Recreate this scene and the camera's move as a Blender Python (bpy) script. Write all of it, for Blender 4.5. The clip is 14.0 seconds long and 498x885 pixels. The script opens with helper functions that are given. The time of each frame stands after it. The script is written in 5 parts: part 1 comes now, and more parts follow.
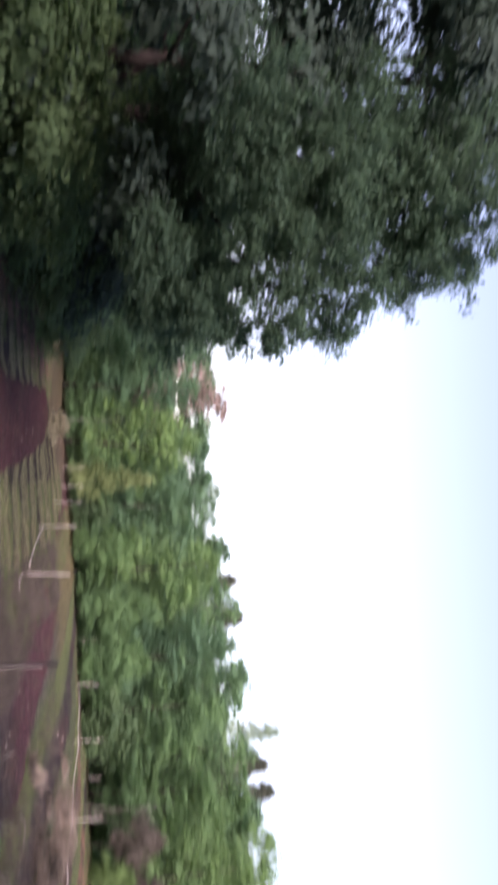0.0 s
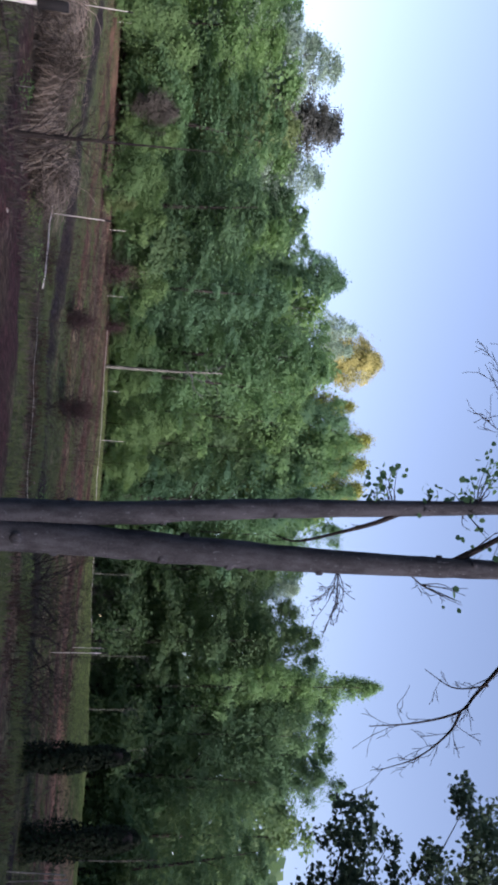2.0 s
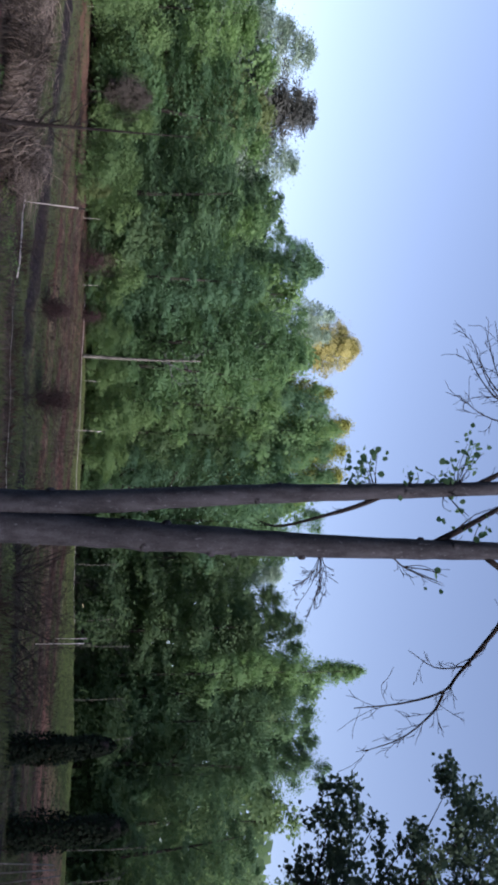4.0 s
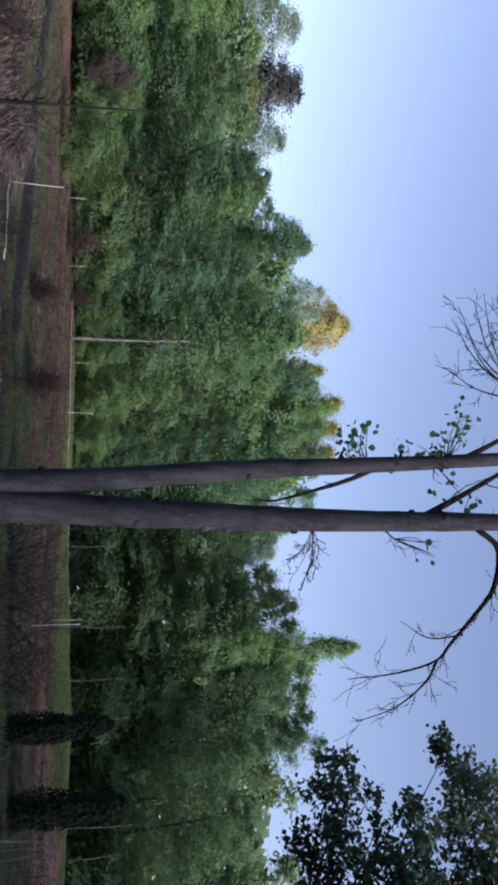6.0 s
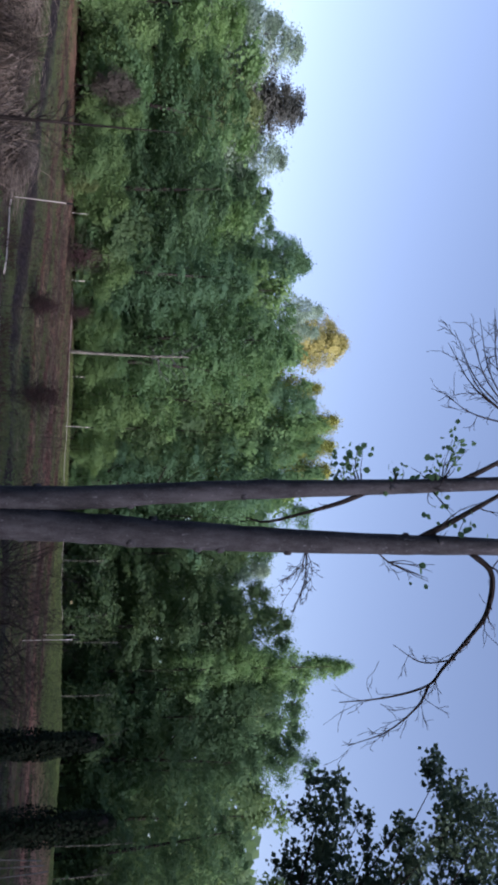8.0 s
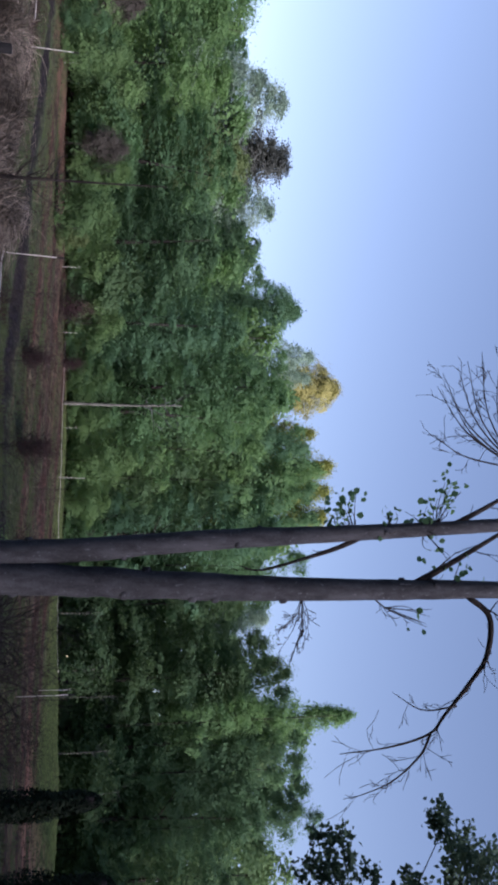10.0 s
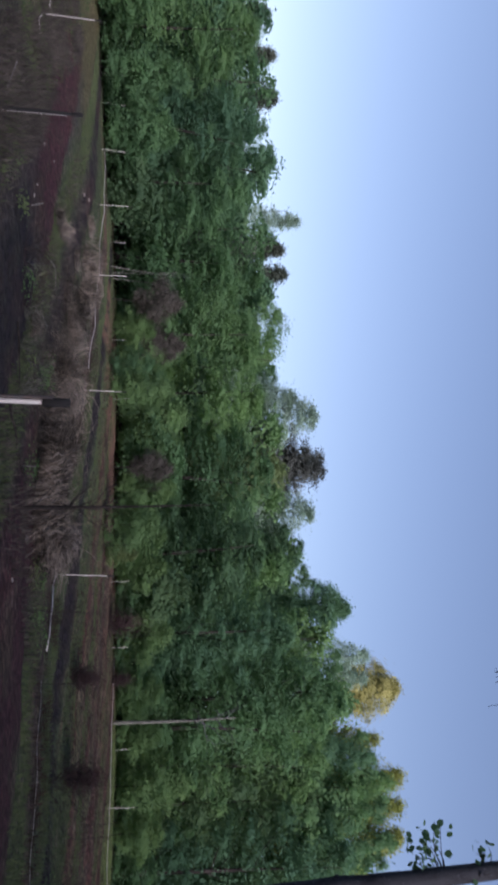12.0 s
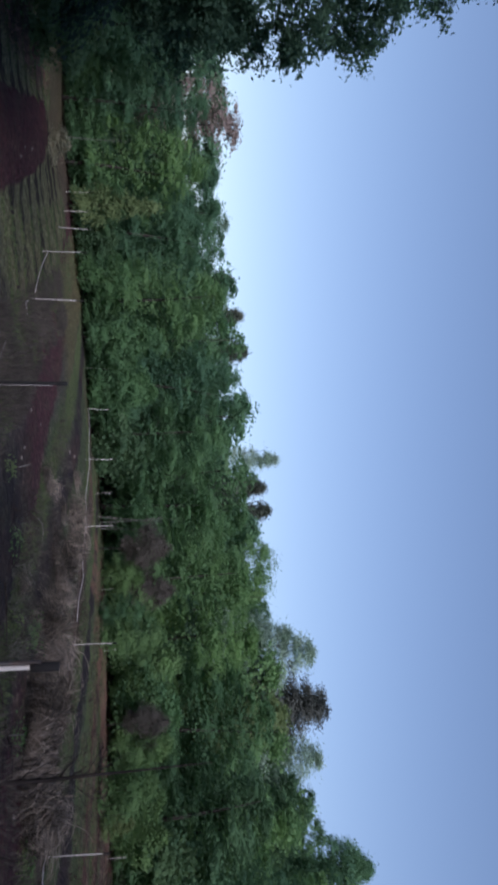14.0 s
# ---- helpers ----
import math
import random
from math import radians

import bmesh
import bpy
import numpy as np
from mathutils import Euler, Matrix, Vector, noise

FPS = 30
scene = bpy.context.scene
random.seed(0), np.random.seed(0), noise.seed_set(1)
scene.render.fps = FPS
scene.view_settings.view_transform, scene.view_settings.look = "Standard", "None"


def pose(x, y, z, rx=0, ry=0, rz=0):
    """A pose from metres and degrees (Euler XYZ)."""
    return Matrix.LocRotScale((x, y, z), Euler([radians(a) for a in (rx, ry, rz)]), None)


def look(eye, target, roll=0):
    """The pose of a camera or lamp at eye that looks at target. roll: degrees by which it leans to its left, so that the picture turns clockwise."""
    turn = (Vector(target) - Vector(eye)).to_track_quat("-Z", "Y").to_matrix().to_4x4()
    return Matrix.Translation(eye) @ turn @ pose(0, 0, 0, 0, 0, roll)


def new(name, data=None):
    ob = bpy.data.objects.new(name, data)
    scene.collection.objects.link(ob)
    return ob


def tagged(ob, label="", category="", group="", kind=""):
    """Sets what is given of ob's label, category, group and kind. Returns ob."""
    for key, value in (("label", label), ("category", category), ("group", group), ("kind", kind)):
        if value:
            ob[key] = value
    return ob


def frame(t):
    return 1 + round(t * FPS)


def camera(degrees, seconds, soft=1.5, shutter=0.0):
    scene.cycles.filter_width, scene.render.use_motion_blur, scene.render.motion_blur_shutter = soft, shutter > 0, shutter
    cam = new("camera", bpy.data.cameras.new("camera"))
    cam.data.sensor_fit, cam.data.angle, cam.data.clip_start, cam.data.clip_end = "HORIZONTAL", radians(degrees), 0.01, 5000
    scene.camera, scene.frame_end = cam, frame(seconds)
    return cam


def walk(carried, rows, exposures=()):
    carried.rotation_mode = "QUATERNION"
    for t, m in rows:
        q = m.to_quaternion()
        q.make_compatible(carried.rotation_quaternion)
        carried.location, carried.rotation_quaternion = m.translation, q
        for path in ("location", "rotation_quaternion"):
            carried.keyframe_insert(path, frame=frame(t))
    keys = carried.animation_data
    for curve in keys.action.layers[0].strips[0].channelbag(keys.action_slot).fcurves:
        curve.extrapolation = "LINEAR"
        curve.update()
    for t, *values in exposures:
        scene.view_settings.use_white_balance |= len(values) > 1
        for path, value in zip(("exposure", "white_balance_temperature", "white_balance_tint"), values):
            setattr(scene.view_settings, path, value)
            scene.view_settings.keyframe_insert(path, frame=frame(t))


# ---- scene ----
cam = camera(34.4, 14.0, soft=3.5, shutter=0.35)
# seconds, place, heading (clockwise from +y), pitch, roll of the phone held on its side
PATH = [
    (0, -0.106, 0.316, 1.580, -17.18, 10.05, 91.15),
    (0.1, -0.100, 0.323, 1.583, -13.10, 9.76, 91.45),
    (0.2, -0.093, 0.330, 1.586, -9.90, 9.47, 91.74),
    (0.3, -0.087, 0.336, 1.588, -8.60, 9.18, 92.03),
    (0.5, -0.075, 0.350, 1.593, -6.99, 8.60, 92.62),
    (0.8, 0.015, 0.347, 1.597, -0.70, 9.03, 93.30),
    (0.9, 0.045, 0.346, 1.598, 6.40, 9.17, 93.52),
    (1, 0.075, 0.344, 1.599, 12.74, 9.32, 93.74),
    (1.1, 0.109, 0.333, 1.600, 19.40, 9.59, 93.90),
    (1.2, 0.142, 0.322, 1.601, 25.90, 9.86, 94.05),
    (1.3, 0.176, 0.310, 1.603, 31.35, 10.13, 94.21),
    (1.5, 0.243, 0.288, 1.606, 39.09, 10.67, 94.52),
    (2, 0.216, 0.263, 1.601, 42.34, 10.68, 93.81),
    (2.5, 0.224, 0.274, 1.599, 42.32, 10.72, 93.59),
    (3, 0.211, 0.250, 1.597, 42.03, 11.07, 93.12),
    (3.5, 0.228, 0.266, 1.600, 42.56, 11.74, 93.00),
    (6, 0.242, 0.235, 1.602, 44.62, 12.81, 91.27),
    (6.5, 0.211, 0.224, 1.605, 44.48, 12.51, 91.80),
    (7, 0.237, 0.246, 1.603, 44.21, 12.08, 92.39),
    (7.5, 0.224, 0.250, 1.606, 43.78, 12.60, 92.52),
    (10, 0.213, 0.257, 1.628, 40.00, 13.27, 91.92),
    (10.5, 0.202, 0.237, 1.628, 35.46, 12.69, 91.69),
    (11, 0.172, 0.258, 1.600, 28.43, 11.55, 91.61),
    (11.5, 0.148, 0.316, 1.594, 23.39, 10.30, 91.78),
    (12, 0.109, 0.331, 1.589, 18.58, 9.24, 91.90),
    (12.5, 0.091, 0.333, 1.589, 15.10, 9.27, 91.41),
    (13, 0.066, 0.323, 1.593, 10.66, 9.75, 90.79),
    (13.5, 0.044, 0.320, 1.596, 5.86, 10.14, 90.37),
    (14, 0.024, 0.311, 1.588, 1.64, 9.79, 90.07),
]


def held(x, y, z, heading, pitch, roll):
    return pose(x, y, z, 0, 0, -heading) @ pose(0, 0, 0, 90 + pitch) @ pose(0, 0, 0, 0, 0, roll)


EXPOSURE = [(0.0, 2.14, 7350, 40), (0.1, 2.06, 7250, 39), (0.2, 1.86, 6900, 34), (0.3, 1.54, 6510, 25), (0.5, 0.64, 6280, 25), (0.7, 0.34, 5940, 24), (1.0, 0.09, 5740, 24), (1.3, 0.59, 6090, 25),
            (1.6, 1.24, 6440, 27), (2.1, 1.58, 6600, 30), (2.5, 1.57, 6590, 29), (3.0, 1.45, 6560, 29), (7.5, 1.35, 6440, 30), (10.5, 1.14, 6310, 29), (12.5, 0.71, 6200, 26), (14.0, 0.57, 5950, 23)]
walk(cam, [(row[0], held(*row[1:])) for row in PATH], EXPOSURE)

# ---------------------------------------------------------------- light
SUN_HEADING, SUN_HEIGHT = 176.0, 20.0
world = bpy.data.worlds.new("sky")
scene.world = world
world.use_nodes = True
wt = world.node_tree
sky = wt.nodes.new("ShaderNodeTexSky")
sky.sky_type = "NISHITA"
sky.sun_disc = False
sky.sun_elevation = radians(SUN_HEIGHT)
sky.sun_rotation = radians(SUN_HEADING)
sky.air_density, sky.dust_density, sky.ozone_density = 1.0, 0.25, 0.8
wt.nodes["Background"].inputs["Strength"].default_value = 0.085
wt.links.new(sky.outputs["Color"], wt.nodes["Background"].inputs["Color"])

sun = new("sun", bpy.data.lights.new("sun", "SUN"))
sun.data.energy, sun.data.angle, sun.data.color = 5.0, radians(40.0), (1.0, 0.965, 0.93)
a, h = radians(SUN_HEADING), radians(SUN_HEIGHT)
sun.matrix_world = look((100 * math.sin(a) * math.cos(h), 100 * math.cos(a) * math.cos(h), 100 * math.sin(h)), (0, 0, 0))


# ---------------------------------------------------------------- materials
def material(name):
    m = bpy.data.materials.new(name)
    m.use_nodes = True
    return m, m.node_tree, m.node_tree.nodes["Principled BSDF"]


def node(nt, kind, **sets):
    n = nt.nodes.new(kind)
    for key, value in sets.items():
        n.inputs[key.replace("_", " ")].default_value = value
    return n


def math_node(nt, op, a, b=None):
    n = nt.nodes.new("ShaderNodeMath")
    n.operation = op
    for i, v in enumerate((a, b)):
        if v is None:
            continue
        if isinstance(v, (int, float)):
            n.inputs[i].default_value = v
        else:
            nt.links.new(v, n.inputs[i])
    return n.outputs[0]


def mix_colour(nt, factor, a, b, blend="MIX"):
    n = nt.nodes.new("ShaderNodeMix")
    n.data_type, n.blend_type = "RGBA", blend
    for socket, v in ((n.inputs[0], factor), (n.inputs[6], a), (n.inputs[7], b)):
        if isinstance(v, (int, float)):
            socket.default_value = v
        elif isinstance(v, tuple):
            socket.default_value = (*v, 1)
        else:
            nt.links.new(v, socket)
    return n.outputs[2]


def noise_fac(nt, scale, detail=4.0, rough=0.6, coords=None, stretch=None):
    if coords is None:
        coords = nt.nodes.new("ShaderNodeNewGeometry").outputs["Position"]
    if stretch:
        mp = nt.nodes.new("ShaderNodeMapping")
        mp.inputs["Scale"].default_value = stretch
        nt.links.new(coords, mp.inputs["Vector"])
        coords = mp.outputs["Vector"]
    n = node(nt, "ShaderNodeTexNoise", Scale=scale, Detail=detail, Roughness=rough)
    nt.links.new(coords, n.inputs["Vector"])
    return n.outputs["Fac"]


def ramp(nt, fac, stops):
    r = nt.nodes.new("ShaderNodeValToRGB")
    r.color_ramp.elements[0].position, r.color_ramp.elements[0].color = stops[0][0], (*stops[0][1], 1)
    r.color_ramp.elements[1].position, r.color_ramp.elements[1].color = stops[-1][0], (*stops[-1][1], 1)
    for p, c in stops[1:-1]:
        e = r.color_ramp.elements.new(p)
        e.color = (*c, 1)
    nt.links.new(fac, r.inputs[0])
    return r.outputs[0]


def bump(nt, bsdf, height, strength=0.4, distance=0.02):
    b = node(nt, "ShaderNodeBump", Strength=strength, Distance=distance)
    nt.links.new(height, b.inputs["Height"])
    nt.links.new(b.outputs[0], bsdf.inputs["Normal"])


def leaf_material(name, dark, light, through_light=0.35, spread=0.5, speckle=0.32, patch_scale=0.45, patch_gain=1.0):
    """Leaves: a colour that varies from plant to plant and leaf to leaf, with light coming through."""
    m, nt, bsdf = material(name)
    info = nt.nodes.new("ShaderNodeObjectInfo").outputs["Random"]
    geo = nt.nodes.new("ShaderNodeNewGeometry")
    island = geo.outputs["Random Per Island"]
    patch = math_node(nt, "ADD", math_node(nt, "MULTIPLY", math_node(nt, "SUBTRACT", noise_fac(nt, patch_scale, 2.0), 0.5), patch_gain), 0.5)
    f = math_node(nt, "ADD", math_node(nt, "MULTIPLY", info, spread * 0.7), math_node(nt, "MULTIPLY", island, spread * speckle))
    f = math_node(nt, "ADD", f, math_node(nt, "SUBTRACT", patch, 0.5 + spread * (speckle * 0.5 - 0.025)))
    colour = mix_colour(nt, f, dark, light)
    bsdf.inputs["Roughness"].default_value = 0.7
    bsdf.inputs["Specular IOR Level"].default_value = 0.12
    nt.links.new(colour, bsdf.inputs["Base Color"])
    tr = nt.nodes.new("ShaderNodeBsdfTranslucent")
    nt.links.new(mix_colour(nt, 0.2, colour, (light[0] * 1.1, light[1] * 1.2, light[2] * 0.8)), tr.inputs["Color"])
    mx = nt.nodes.new("ShaderNodeMixShader")
    mx.inputs[0].default_value = through_light
    nt.links.new(bsdf.outputs[0], mx.inputs[1])
    nt.links.new(tr.outputs[0], mx.inputs[2])
    nt.links.new(mx.outputs[0], nt.nodes["Material Output"].inputs["Surface"])
    return m


def bark_material(name, dark, light, scale=1.0, relief=1.0):
    m, nt, bsdf = material(name)
    coords = nt.nodes.new("ShaderNodeNewGeometry").outputs["Position"]
    long = noise_fac(nt, 9 * scale, 6.0, 0.65, coords, (1.0, 1.0, 0.3))
    fine = noise_fac(nt, 60 * scale, 4.0, 0.7, coords)
    patch = noise_fac(nt, 2.3, 3.0, 0.6, coords)
    f = math_node(nt, "ADD", math_node(nt, "MULTIPLY", long, 0.7), math_node(nt, "MULTIPLY", math_node(nt, "ADD", fine, patch), 0.45))
    colour = ramp(nt, f, [(0.66, dark), (0.92, light)])
    spots = ramp(nt, noise_fac(nt, 26 * scale, 2.0, 0.5, coords, (1.0, 1.0, 0.6)), [(0.66, (0, 0, 0)), (0.72, (1, 1, 1))])
    lichen = tuple(min(1.0, v * 2.4) for v in light)
    nt.links.new(mix_colour(nt, math_node(nt, "MULTIPLY", spots, 0.6), colour, lichen), bsdf.inputs["Base Color"])
    bsdf.inputs["Roughness"].default_value = 0.9
    bsdf.inputs["Specular IOR Level"].default_value = 0.2
    bump(nt, bsdf, math_node(nt, "ADD", long, math_node(nt, "MULTIPLY", fine, 0.8)), relief, 0.03 * relief)
    return m


def plain_material(name, colour, rough=0.7, dirt=(0.2, 0.15, 0.1), dirty=0.35, metal=0.0):
    m, nt, bsdf = material(name)
    f = ramp(nt, noise_fac(nt, 7.0, 5.0), [(0.45, (0, 0, 0)), (0.75, (1, 1, 1))])
    f2 = math_node(nt, "MULTIPLY", f, dirty)
    nt.links.new(mix_colour(nt, f2, colour, dirt), bsdf.inputs["Base Color"])
    bsdf.inputs["Roughness"].default_value, bsdf.inputs["Metallic"].default_value = rough, metal
    return m


# Dark, mid, light and pale leaves: blue raised to stand in for haze.
LEAF_DARK = leaf_material("leaf_dark", (0.079, 0.166, 0.104), (0.153, 0.278, 0.128), 0.6, 0.35, 0.14)
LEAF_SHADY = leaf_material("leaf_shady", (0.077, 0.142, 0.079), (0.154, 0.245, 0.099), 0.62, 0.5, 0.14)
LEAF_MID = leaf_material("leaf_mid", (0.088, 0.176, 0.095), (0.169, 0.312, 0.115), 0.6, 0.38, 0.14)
LEAF_LIGHT = leaf_material("leaf_light", (0.117, 0.218, 0.101), (0.220, 0.367, 0.119), 0.6, 0.38, 0.14)
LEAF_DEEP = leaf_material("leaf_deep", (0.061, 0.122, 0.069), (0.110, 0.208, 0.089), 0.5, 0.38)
LEAF_FRESH = leaf_material("leaf_fresh", (0.100, 0.180, 0.076), (0.176, 0.286, 0.106), 0.5, 0.35, 0.1)
# Thin pale leaves, lightened and blued further to carry the haze.
LEAF_PALE_HAZY = leaf_material("leaf_pale_hazy", (0.230, 0.330, 0.270), (0.390, 0.490, 0.410), 0.6)
LEAF_OLIVE = leaf_material("leaf_olive", (0.112, 0.162, 0.072), (0.216, 0.268, 0.112), 0.45)
# Low sun on the tallest tops is put into these gold and lime leaves.
LEAF_SUN_GOLD = leaf_material("leaf_sun_gold", (0.285, 0.280, 0.110), (0.470, 0.440, 0.190), 0.4)
LEAF_SUN_LIME = leaf_material("leaf_sun_lime", (0.160, 0.200, 0.060), (0.330, 0.335, 0.095), 0.4)
LEAF_BROWN = leaf_material("leaf_brown", (0.065, 0.077, 0.074), (0.128, 0.130, 0.114))
LEAF_PINE = leaf_material("leaf_pine", (0.072, 0.092, 0.076), (0.150, 0.164, 0.128), 0.4)
LEAF_RUST = leaf_material("leaf_rust", (0.195, 0.159, 0.147), (0.351, 0.270, 0.238))
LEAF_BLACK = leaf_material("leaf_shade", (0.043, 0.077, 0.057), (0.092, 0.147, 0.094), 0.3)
LEAF_OVERHANG = leaf_material("leaf_overhang", (0.050, 0.100, 0.068), (0.108, 0.190, 0.116), 0.6)
# Darker than the overhang leaves: shade deeper among the trees put into colour.
LEAF_OVERHANG_SHADED = leaf_material("leaf_overhang_shaded", (0.039, 0.067, 0.056), (0.078, 0.123, 0.093), 0.5)
LEAF_BLOSSOM = leaf_material("leaf_blossom", (0.26, 0.25, 0.17), (0.46, 0.43, 0.31), 0.3)
LEAF_MAROON = leaf_material("leaf_maroon", (0.034, 0.022, 0.024), (0.080, 0.044, 0.044), 0.1)
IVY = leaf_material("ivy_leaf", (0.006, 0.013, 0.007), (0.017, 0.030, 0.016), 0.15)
TWIG_GREY = leaf_material("twig_grey", (0.050, 0.048, 0.042), (0.112, 0.100, 0.084), 0.3)
STRAW = leaf_material("straw", (0.024, 0.020, 0.018), (0.390, 0.330, 0.275), 0.2, 0.8, 1.1, 3.4, 1.3)
DRY_WEED = leaf_material("dry_weed", (0.037, 0.034, 0.031), (0.160, 0.138, 0.121), 0.2, 0.9, 0.7)
STUBBLE = leaf_material("stubble", (0.029, 0.021, 0.019), (0.104, 0.062, 0.043), 0.2, 0.9, 0.6)
GRASS = leaf_material("grass_blade", (0.054, 0.078, 0.036), (0.112, 0.140, 0.064), 0.2)
BARK = bark_material("bark_grey", (0.026, 0.027, 0.031), (0.072, 0.074, 0.084), 2.2, 0.45)
BARK_DARK = bark_material("bark_dark", (0.012, 0.010, 0.010), (0.042, 0.035, 0.033))
BARK_PALE = bark_material("bark_pale", (0.085, 0.083, 0.078), (0.22, 0.212, 0.20))
BARK_DIM = bark_material("bark_dim", (0.060, 0.064, 0.056), (0.150, 0.152, 0.130))
WHITE_PIPE = plain_material("white_pipe", (0.52, 0.50, 0.48), 0.6)
BLACK_CAP = plain_material("black_plastic", (0.008, 0.008, 0.009), 0.9, (0.03, 0.026, 0.022), 0.3)
DARK_BAR = plain_material("dark_bar", (0.035, 0.033, 0.034), 0.55, (0.12, 0.06, 0.035), 0.5, 0.3)
STONE = plain_material("pale_stone", (0.24, 0.215, 0.20), 0.9, (0.16, 0.09, 0.07), 0.6)
CORD = plain_material("white_cord", (0.48, 0.46, 0.45), 0.8)


# ---------------------------------------------------------------- ground
def strip_line(y):
    return 13.6 - 0.13 * (y - 9) - 0.003 * (y - 9) ** 2


def across(x, y):
    """Metres across the field strips, which all run alongside one another."""
    return x - strip_line(min(max(y, -20.0), 60.0))


def step(a, b, v):
    u = min(max((v - a) / (b - a), 0.0), 1.0)
    return u * u * (3 - 2 * u)


def band(v, a, b, soft=0.3):
    return step(a - soft, a + soft, v) * (1 - step(b - soft, b + soft, v))


def hill(x, y):
    """The lie of the land: down to the left, up to the right."""
    r = math.hypot(x, y)
    k = min(1.0, 47.0 / r) if r > 0 else 1.0
    rise = (0.35 * step(20.0, 34.0, x) + 0.75 * (1 - step(19.0, 30.0, y)) * step(24.0, 36.0, x)) * step(34.0, 46.0, r) * step(5.0, 14.0, y)
    x, y = x * k, y * k
    z = -0.012 + 0.0751 * x - 0.0371 * y - 0.00126 * x * x + 0.000572 * x * y + 0.000998 * y * y
    z -= 0.24 * math.exp(-((x - 9.8) ** 2 + (y - 18.0) ** 2) / 36.0) + 0.18 * math.exp(-((x + 3.5) ** 2 + (y - 24.7) ** 2) / 30.0)
    z += 0.22 * math.exp(-((x - 3.2) ** 2 + (y - 36.0) ** 2) / 50.0) - 0.2 * math.exp(-((x + 0.6) ** 2 + (y - 48.0) ** 2) / 20.0)
    return z + rise if z > -1.2 else -1.2 + 0.5 * math.tanh((z + 1.2) / 0.5)


def ground_z(x, y):
    s = across(x, y)
    z = hill(x, y)
    r = math.hypot(x, y)
    if r > 90:
        return z
    n = noise.noise((x * 0.35, y * 0.35, 0.0)) * 0.10 + noise.noise((x * 1.3, y * 1.3, 4.0)) * 0.05
    rows = (band(s, -17.2, -14.6) + band(s, -40.0, -21.2)) * (1 - step(46, 52, y)) * step(11, 14, y)
    z += rows * 0.045 * (0.6 + noise.noise((x * 0.9, y * 0.9, 2.0))) * math.sin((y + 0.12 * x + 0.9 * noise.noise((x * 0.4, y * 0.4, 9.0))) * 2 * math.pi / 2.6)
    z += 0.08 * (1 - step(0.7, 1.3, ((s + 0.11 * (y - 20.0) + 18.5) / 1.42) ** 4 + (max(y - 30.0, 0.0) / 11.0) ** 4)) + 0.05 * band(s, -8.2, -5.6)
    z -= 0.22 * band(s, 0.1, 1.1, 0.4)
    z += 0.06 * math.sin(s * 2.6) * band(s, 1.5, 17.0, 1.0)
    return z + n * min(1.0, r / 6.0)


m, nt, bsdf = material("field_soil")
geo = nt.nodes.new("ShaderNodeNewGeometry").outputs["Position"]
sep = nt.nodes.new("ShaderNodeSeparateXYZ")
nt.links.new(geo, sep.inputs[0])
px, py = sep.outputs["X"], sep.outputs["Y"]
y9 = math_node(nt, "SUBTRACT", py, 9.0)
line = math_node(nt, "ADD", math_node(nt, "MULTIPLY", y9, -0.13), math_node(nt, "MULTIPLY", math_node(nt, "MULTIPLY", y9, y9), -0.003))
s_raw = math_node(nt, "SUBTRACT", math_node(nt, "SUBTRACT", px, line), 13.6)
wobble = math_node(nt, "MULTIPLY", math_node(nt, "SUBTRACT", noise_fac(nt, 0.7, 6.0, 0.7, geo), 0.5), 1.5)
s_val = math_node(nt, "ADD", s_raw, wobble)
fac = math_node(nt, "DIVIDE", math_node(nt, "ADD", s_val, 32.0), 60.0)
CLAY, DARKSOIL, GREEN = (0.170, 0.080, 0.076), (0.066, 0.031, 0.036), (0.080, 0.108, 0.054)
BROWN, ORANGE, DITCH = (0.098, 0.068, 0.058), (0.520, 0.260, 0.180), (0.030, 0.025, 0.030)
WEEDS = (0.086, 0.076, 0.070)
MEADOW = (0.118, 0.170, 0.052)
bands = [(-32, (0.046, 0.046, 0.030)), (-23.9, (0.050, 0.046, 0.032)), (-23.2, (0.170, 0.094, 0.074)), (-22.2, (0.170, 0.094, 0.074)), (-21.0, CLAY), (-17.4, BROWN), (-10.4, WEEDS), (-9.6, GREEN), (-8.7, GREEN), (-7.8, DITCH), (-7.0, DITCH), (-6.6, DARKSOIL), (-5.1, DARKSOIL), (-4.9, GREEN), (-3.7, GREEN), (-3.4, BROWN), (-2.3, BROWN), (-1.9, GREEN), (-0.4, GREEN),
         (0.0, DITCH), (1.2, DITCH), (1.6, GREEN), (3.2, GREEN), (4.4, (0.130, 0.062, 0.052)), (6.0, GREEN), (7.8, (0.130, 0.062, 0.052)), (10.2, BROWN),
         (13.0, (0.108, 0.062, 0.050)), (16.4, (0.098, 0.072, 0.052)), (18.8, (0.120, 0.056, 0.046)), (19.5, MEADOW)]


def part_of(stops):
    """A mask along the strips: pairs of metres across the strips and 0 or 1."""
    return ramp(nt, fac, [((p + 32.0) / 60.0, (v, v, v)) for p, v in stops])


def mul(*parts):
    out = parts[0]
    for p in parts[1:]:
        out = math_node(nt, "MULTIPLY", out, p)
    return out


base = ramp(nt, fac, [((p + 32.0) / 60.0, c) for p, c in bands])
